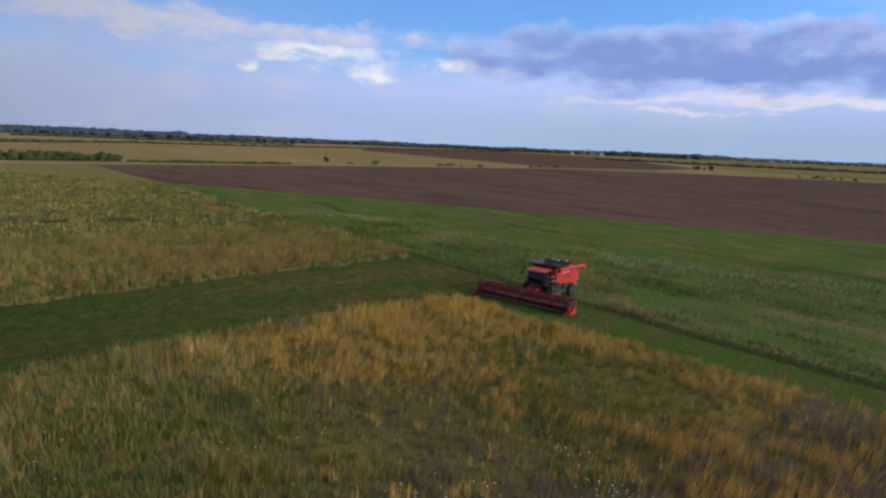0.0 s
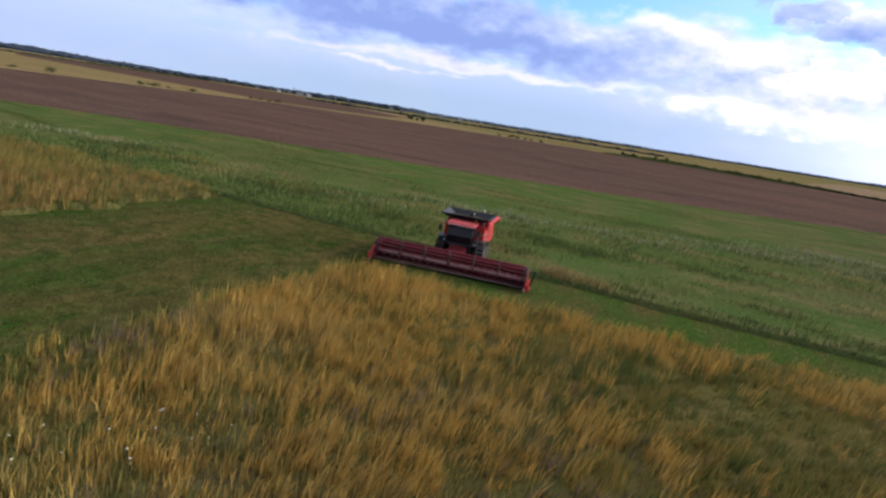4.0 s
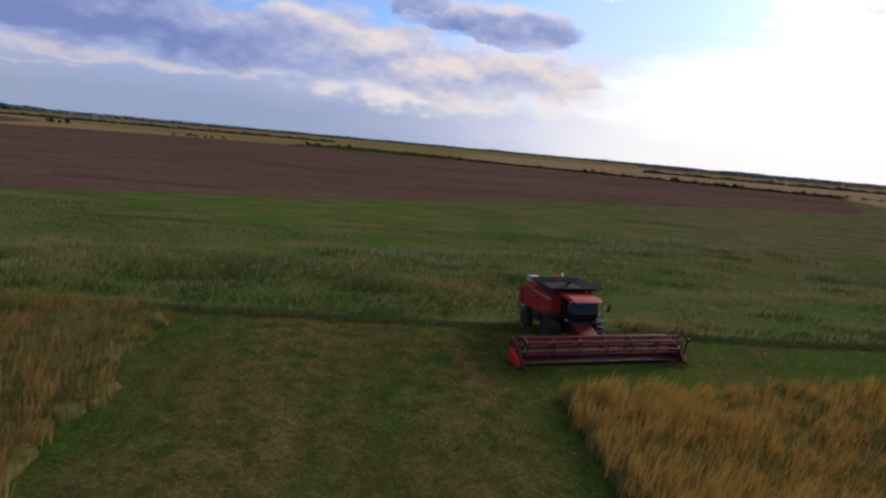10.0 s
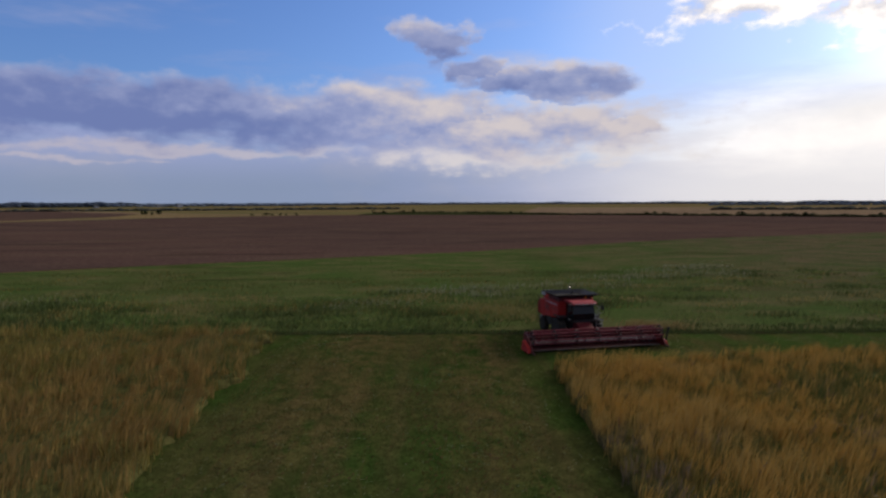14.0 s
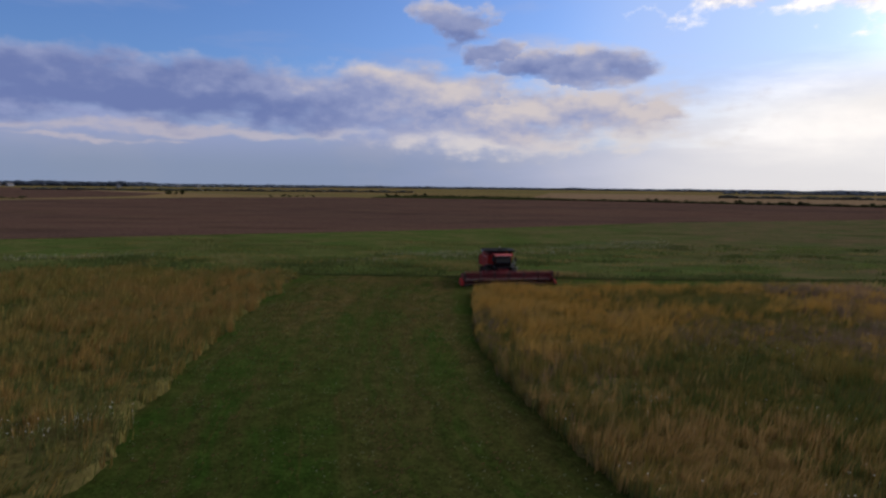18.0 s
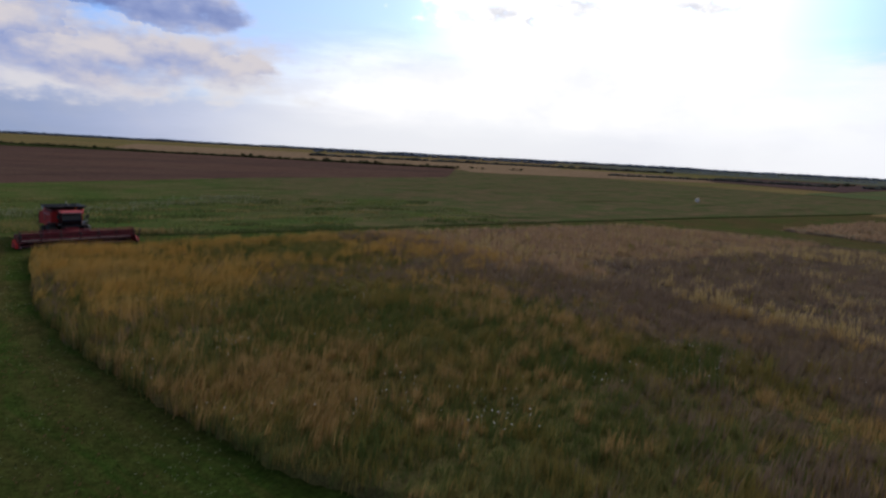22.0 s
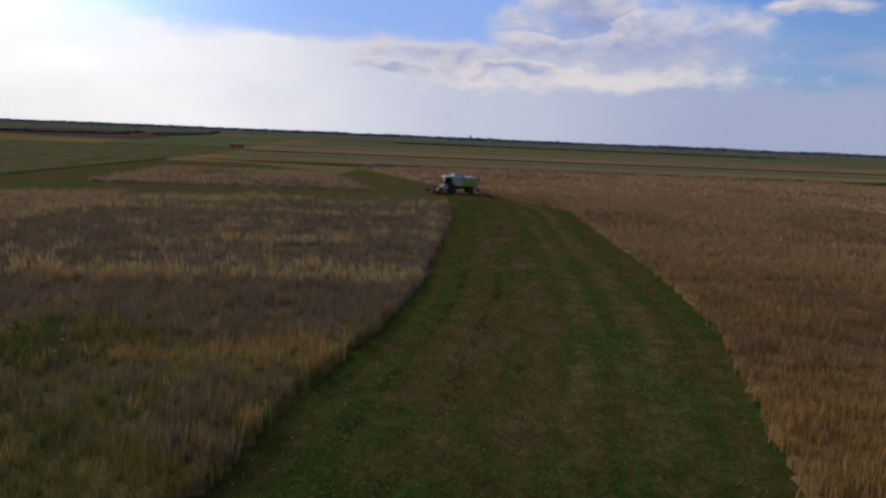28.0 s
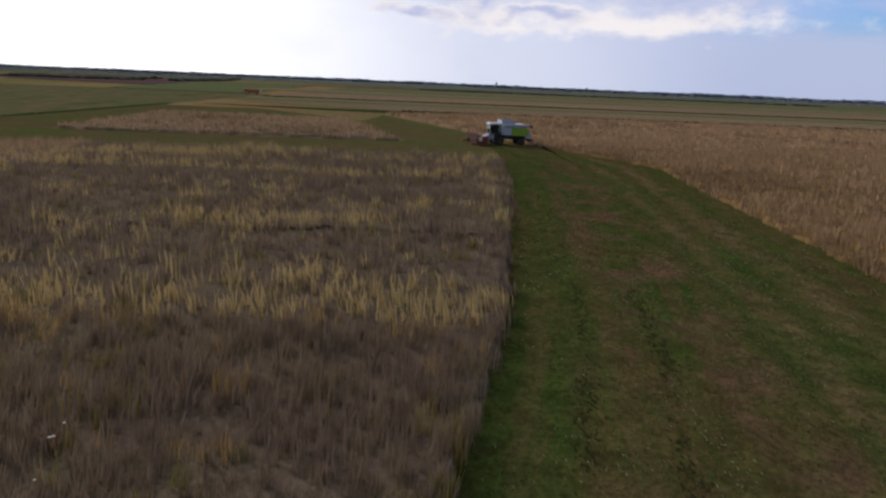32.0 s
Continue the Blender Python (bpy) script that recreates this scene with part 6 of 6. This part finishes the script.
    for s in (-1, 1):
        rod(bm, (1.55 + 0.24 * s, 2.6, 0.4), (1.55 + 0.24 * s, 2.6, 1.75), 0.03, 6)
    part("cab_ladder", bm, P_LIGHTGREY, root)
    bm = pipe(nb(), [(1.58, 4.2, 2.7), (1.62, 4.35, 3.15), (1.62, 8.4, 3.1)], 0.16, 14)
    part("unloading_auger", bm, P_LIGHTGREY, root, "pale folded unloading tube")
    part("auger_spout", pipe(nb(), [(1.62, 8.35, 3.1), (1.62, 8.75, 3.0), (1.62, 8.85, 2.75)], 0.17, 12), P_BLACK, root, "black rubber spout")
    part("exhaust", rod(nb(), (0.7, 6.8, 3.2), (0.7, 6.8, 3.7), 0.06, 10), P_STEEL, root)
    return root


red_combine((5.6, 14.4), 11)
green_combine((111.5, -56.5), 188)


# ---------------------------------------------------------------- far things
def leaf_crown(bm, c, radii, count, size, seed):
    """A crown of many small leaf clumps, uneven and open."""
    r = random.Random(seed)
    lobes = [(Vector((r.uniform(-0.55, 0.55) * radii[0], r.uniform(-0.55, 0.55) * radii[1], r.uniform(-0.45, 0.5) * radii[2])), r.uniform(0.35, 0.6)) for _ in range(7)]
    for _ in range(count):
        o, s = r.choice(lobes)
        d = Vector((r.gauss(0, 1), r.gauss(0, 1), r.gauss(0, 1))).normalized() * (r.random() ** 0.4) * s
        p = Vector(c) + o + Vector((d.x * radii[0], d.y * radii[1], d.z * radii[2]))
        if p.z < 0.05:
            continue
        t = Euler((r.uniform(0, 6.3), r.uniform(0, 6.3), r.uniform(0, 6.3))).to_matrix()
        k = size * r.uniform(0.6, 1.4)
        q = [p + t @ Vector(v) * k for v in ((-0.5, 0, 0), (0, -0.35, 0.1), (0.5, 0, 0), (0, 0.35, -0.1))]
        bm.faces.new([bm.verts.new(v) for v in q])
    return bm


def bush(name, label, w, h, seed, category):
    root = new(name)
    tagged(root, label, category, "bushes along the field edge")
    r = random.Random(seed)
    bm = nb()
    for k in range(4):
        a = r.uniform(0, 6.28)
        rod(bm, (0.1 * math.cos(a), 0.1 * math.sin(a), -0.05), (w * 0.25 * math.cos(a), w * 0.25 * math.sin(a), h * 0.55), 0.10, 6, 0.03)
    part("stem", bm, M_BARK, root)
    part("crown", leaf_crown(nb(), (0, 0, h * 0.55), (w / 2, w / 2, h * 0.5), 420, h * 0.13, seed), M_LEAF, root)
    return root


kinds = [bush("bush", "dark green field-edge bush", 4.5, 2.6, 701, "bush"), bush("bush", "low spreading dark green bush", 7.0, 2.0, 702, "bush"),
         bush("tree", "small rounded field tree", 4.6, 4.4, 703, "tree")]
spots = []
br = random.Random(710)


def hedge(x0, y0, x1, y1, step, gaps, kinds_used=(0, 1)):
    n = int(math.hypot(x1 - x0, y1 - y0) / step)
    for k in range(n):
        if br.random() < gaps:
            continue
        t = k / max(1, n - 1)
        spots.append((x0 + (x1 - x0) * t + br.gauss(0, 1.2), y0 + (y1 - y0) * t + br.gauss(0, 1.2), br.choice(kinds_used), br.uniform(0.7, 1.3)))


spots.append((-296, 155, 2, 1.0))
hedge(-272, 158, -270, 172, 5.0, 0.0, (1,))
hedge(-262, 215, -260, 250, 6.0, 0.2, (1,))
hedge(-260, 296, -258, 318, 5.0, 0.0, (1,))
hedge(-262, 520, -254, 530, 4.0, 0.0, (0, 2))
hedge(-150, 470, -120, 480, 5.0, 0.2)
hedge(-60, 545, -25, 560, 5.0, 0.1, (0, 1))
hedge(-25, 560, 20, 540, 5.0, 0.15, (1,))
hedge(25, 530, 70, 494, 4.0, 0.05)
hedge(78, 478, 100, 458, 4.5, 0.1, (1,))
hedge(112, 452, 132, 440, 4.5, 0.0, (1,))
hedge(145, 432, 285, 334, 4.0, 0.1)
hedge(205, 392, 240, 366, 4.5, 0.0, (0, 1))
hedge(300, 345, 360, 330, 7.0, 0.3, (1,))
hedge(620, 210, 760, 240, 9.0, 0.2, (0,))
for sx, sy, kk, sc in spots:
    copy_thing(kinds[kk], Matrix.Translation((sx, sy, 0.05)) @ Matrix.Rotation(br.uniform(0, 6.28), 4, "Z") @ Matrix.Diagonal((sc, sc, sc * br.uniform(0.8, 1.2), 1)))
# the three first ones stand in the far hedge too
for ob, (sx, sy) in zip(kinds, ((-52, 548), (-290, 20), (-262, 524))):
    ob.matrix_world = Matrix.Translation((sx, sy, 0.05))


def far_woods(name, spans, label, seed, size, mat=M_FAR):
    """A distant belt of woods: many low crowns on gently uneven ground."""
    r = np.random.default_rng(seed)
    ico = bmesh.new()
    bmesh.ops.create_icosphere(ico, subdivisions=1, radius=1.0)
    iv = np.array([v.co[:] for v in ico.verts])
    itri = np.array([[v.index for v in f.verts] for f in ico.faces])
    ico.free()
    vs, fs, n = [], [], 0
    for a0, a1, dist, height, dens in spans:
        count = int(abs(a1 - a0) * dens)
        for k in range(count):
            a = radians(a0 + (a1 - a0) * (k + r.random()) / count)
            d = dist * (1 + r.normal(0, 0.02))
            hh = height * (0.8 + 0.4 * vnoise(a * 57.3, dist * 0.01, 2.3, seed)) * r.uniform(0.85, 1.1)
            ww = dist * 0.0065 * r.uniform(0.8, 1.6) * size
            p = iv * (1 + r.normal(0, 0.14, (len(iv), 1))) * (ww, ww, hh * 0.6) + (d * math.sin(a), d * math.cos(a) - 30, hh * 0.45)
            vs.append(p)
            fs.append(itri + n)
            n += len(iv)
    return tagged(new(name, mesh_of(name, np.concatenate(vs).tolist(), np.concatenate(fs).tolist(), mat)), label, "woods", kind="stuff")


far_woods("far_woods", [(-110, -74, 2300, 17, 15), (-76, -52, 2600, 15, 15), (-54, -26, 2900, 13.5, 14), (140, 250, 3000, 16, 3)], "blue-green belt of woods, horizon haze in its colour", 801, 1.3)
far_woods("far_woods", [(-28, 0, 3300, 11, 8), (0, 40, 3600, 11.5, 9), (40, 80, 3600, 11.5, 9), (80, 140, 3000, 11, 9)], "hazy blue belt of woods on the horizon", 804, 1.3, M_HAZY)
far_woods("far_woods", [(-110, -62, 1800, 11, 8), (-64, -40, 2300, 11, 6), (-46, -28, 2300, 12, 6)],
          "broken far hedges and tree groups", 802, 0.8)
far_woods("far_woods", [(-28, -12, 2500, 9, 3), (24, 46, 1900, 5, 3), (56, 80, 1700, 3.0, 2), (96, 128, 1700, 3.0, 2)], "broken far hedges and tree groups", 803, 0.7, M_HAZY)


def far_hedge(line, height, width, label, seed, mat=M_LEAF):
    """A continuous far hedge: overlapping uneven crowns along a line."""
    r = np.random.default_rng(seed)
    ico = bmesh.new()
    bmesh.ops.create_icosphere(ico, subdivisions=1, radius=1.0)
    iv = np.array([v.co[:] for v in ico.verts])
    itri = np.array([[v.index for v in f.verts] for f in ico.faces])
    ico.free()
    vs, fs, n = [], [], 0
    for cx, cy in along(line, width * 0.9, width * 0.2, seed):
        hh, ww = height * r.uniform(0.6, 1.25), width * r.uniform(0.7, 1.4)
        vs.append(iv * (1 + r.normal(0, 0.16, (len(iv), 1))) * (ww, ww, hh * 0.6) + (cx, cy, hh * 0.42))
        fs.append(itri + n)
        n += len(iv)
    return tagged(new("far_hedge", mesh_of("far_hedge", np.concatenate(vs).tolist(), np.concatenate(fs).tolist(), mat)), label, "hedge", kind="stuff")


# hedge leaf greyed and lightened: distance haze painted into the colour
M_DUSK = blade_mat("hazed_hedge_leaf", rgb(0.085, 0.095, 0.085), rgb(0.105, 0.11, 0.095), rgb(0.09, 0.09, 0.075), 0.3)
far_hedge([(-270, -140), (-264, -60), (-266, 36)], 3.6, 2.6, "dense dark thicket behind the track", 811)
far_hedge([(-276, -140), (-270, -60), (-272, 34)], 3.8, 2.6, "dense dark thicket behind the track", 818)
far_hedge([(-264, 40), (-262, 74), (-261, 116)], 1.2, 1.6, "low dark scrub behind the track", 819)
far_hedge([(-640, -250), (-606, 8), (-772, 158), (-817, 358), (-986, 594), (-1198, 1194)], 2.6, 3.4, "dark far hedge between straw fields", 812)
far_hedge([(-60, 545), (-25, 558), (20, 540), (70, 494), (100, 458), (145, 432), (215, 383), (285, 334)], 1.5, 1.8, "low dark hedge along the brown field", 827)
far_hedge([(205, -300), (206, -44)], 0.4, 0.8, "overgrown dark baulk between strips", 820)
far_hedge([(293, -420), (294, 12)], 0.5, 1.2, "overgrown dark baulk between strips", 822)
far_hedge([(541, 270), (562, 227), (610, 196)], 2.4, 3.0, "dark far hedge before the fallow", 824, M_DUSK)
far_hedge([(430, 300), (520, 268), (700, 330)], 2.0, 3.0, "dark far hedge before the fallow", 826, M_DUSK)
far_hedge([(-1180, 60), (-1150, 330), (-1120, 520)], 4.0, 6, "dark far hedge between straw fields", 813)
far_hedge([(-590, 800), (-330, 890), (-60, 960)], 3.5, 6, "dark far hedge between straw fields", 814, M_DUSK)
far_hedge([(330, 700), (620, 640), (900, 560)], 3.5, 6, "dark far hedge between straw fields", 815, M_DUSK)
far_hedge([(640, 180), (920, 212), (1150, 260)], 3.0, 6, "dark far hedge beyond the pasture", 816, M_DUSK)
far_hedge([(780, -60), (800, -300), (780, -560)], 1.6, 5, "dark far hedge beyond the pasture", 817, M_DUSK)


def tower(name, label, az_deg, dist, w, h, mat, capmat, category):
    a = radians(az_deg)
    root = new(name)
    root.matrix_world = Matrix.Translation((dist * math.sin(a), dist * math.cos(a) - 40, 0))
    tagged(root, label, category)
    bm = nb()
    rod(bm, (0, 0, -0.2), (0, 0, h * 0.8), w / 2, 12, w * 0.42)
    part("shaft", bm, mat, root)
    part("cap", rod(nb(), (0, 0, h * 0.78), (0, 0, h), w * 0.62, 12, w * 0.25), capmat, root)
    return root


tower("church_tower", "pale distant church tower", -37.4, 2400, 5, 22, P_WHITE, P_GREY, "tower")
tower("water_tower", "dark distant water tower", 97.6, 2200, 6, 20, P_GREY, P_BLACK, "tower")
tower("water_tower", "small distant water tower", 105.5, 2600, 5, 16, P_GREY, P_BLACK, "tower")


def house(x, y, w, d, h, turn, wallmat, roofmat, label):
    root = new("house")
    root.matrix_world = pose(x, y, 0, 0, 0, turn)
    tagged(root, label, "house", "distant village")
    wall = part("wall", box(nb(), (0, 0, h / 2), (w, d, h), 0.05), wallmat, root)
    part("roof", prism(nb(), [(-d / 2 - 0.4, h), (0, h + d * 0.45), (d / 2 + 0.4, h)], -w / 2 - 0.4, w / 2 + 0.4, 0.05), roofmat, root)
    part("chimney", box(nb(), (w * 0.2, 0, h + d * 0.45), (0.6, 0.6, 1.6), 0.03), P_GREY, root)
    for k in (-1, 1):
        for s in (-1, 1):
            part("window", box(nb(), (k * w * 0.25, s * d / 2, h * 0.5), (1.3, 0.08, 1.5), 0.02), P_GLASS, root)
    return root


# wall paint carries the distance haze as a dim blue-grey
P_HAZE = paint("hazy_render", (0.22, 0.24, 0.29), 0.8, wear=0.1)
hr = random.Random(820)
for k in range(9):
    a, d = radians(hr.uniform(-42, -22)), hr.uniform(1900, 2300)
    house(d * math.sin(a), d * math.cos(a) - 40, hr.uniform(10, 24), hr.uniform(8, 11), hr.uniform(3.5, 6), hr.uniform(0, 180), P_HAZE, P_GREY,
          "greyish house in the distant village")

# a wrapped bale in the meadow; far out, a trailer standing in for a hay row
bale = new("bale")
bale.matrix_world = pose(172, 57.5, 0, 0, 0, 25)
tagged(bale, "white film-wrapped bale lying in the meadow", "bale")
bm = lathe(nb(), (0, 0, 0.62), [(-0.66, 0.30), (-0.66, 0.56), (-0.58, 0.63), (0.58, 0.63), (0.66, 0.56), (0.66, 0.30)], 24)
part("film", bm, P_CREAM, bale)
for s in (-1, 1):
    part("film_fold", lathe(nb(), (s * 0.665, 0, 0.62), [(0, 0.3), (s * 0.02, 0.27), (s * 0.03, 0.1)], 16), P_LIGHTGREY, bale)

trailer = new("farm_trailer")
trailer.matrix_world = pose(318, 27, 0, 0, 0, 96)
tagged(trailer, "rust-red trailer shape standing in for a far hay row", "trailer")
part("bed", box(nb(), (0, 0, 1.05), (7.0, 2.3, 0.2), 0.03), P_ORANGE, trailer)
for s in (-1, 1):
    part("side_board", box(nb(), (0, s * 1.14, 1.6), (7.0, 0.06, 0.95), 0.015), P_ORANGE, trailer)
part("end_board", box(nb(), (3.5, 0, 1.6), (0.06, 2.3, 0.95), 0.015), P_CREAM, trailer, "pale end board")
part("end_board", box(nb(), (-3.5, 0, 1.6), (0.06, 2.3, 0.95), 0.015), P_CREAM, trailer, "pale end board")
part("drawbar", rod(nb(), (3.5, 0, 0.9), (5.0, 0, 0.5), 0.07, 8), P_BLACK, trailer)
for yy in (-2.0, 2.0):
    part("axle", rod(nb(), (yy, -1.0, 0.45), (yy, 1.0, 0.45), 0.07, 8), P_BLACK, trailer)
    for s in (-1, 1):
        w = part("wheel", rod(nb(), (yy, s * 0.85, 0.45), (yy, s * 1.12, 0.45), 0.45, 20), P_TYRE, trailer)
        part("rim", rod(nb(), (yy, s * 1.1, 0.45), (yy, s * 1.14, 0.45), 0.24, 14), P_CREAM, w)
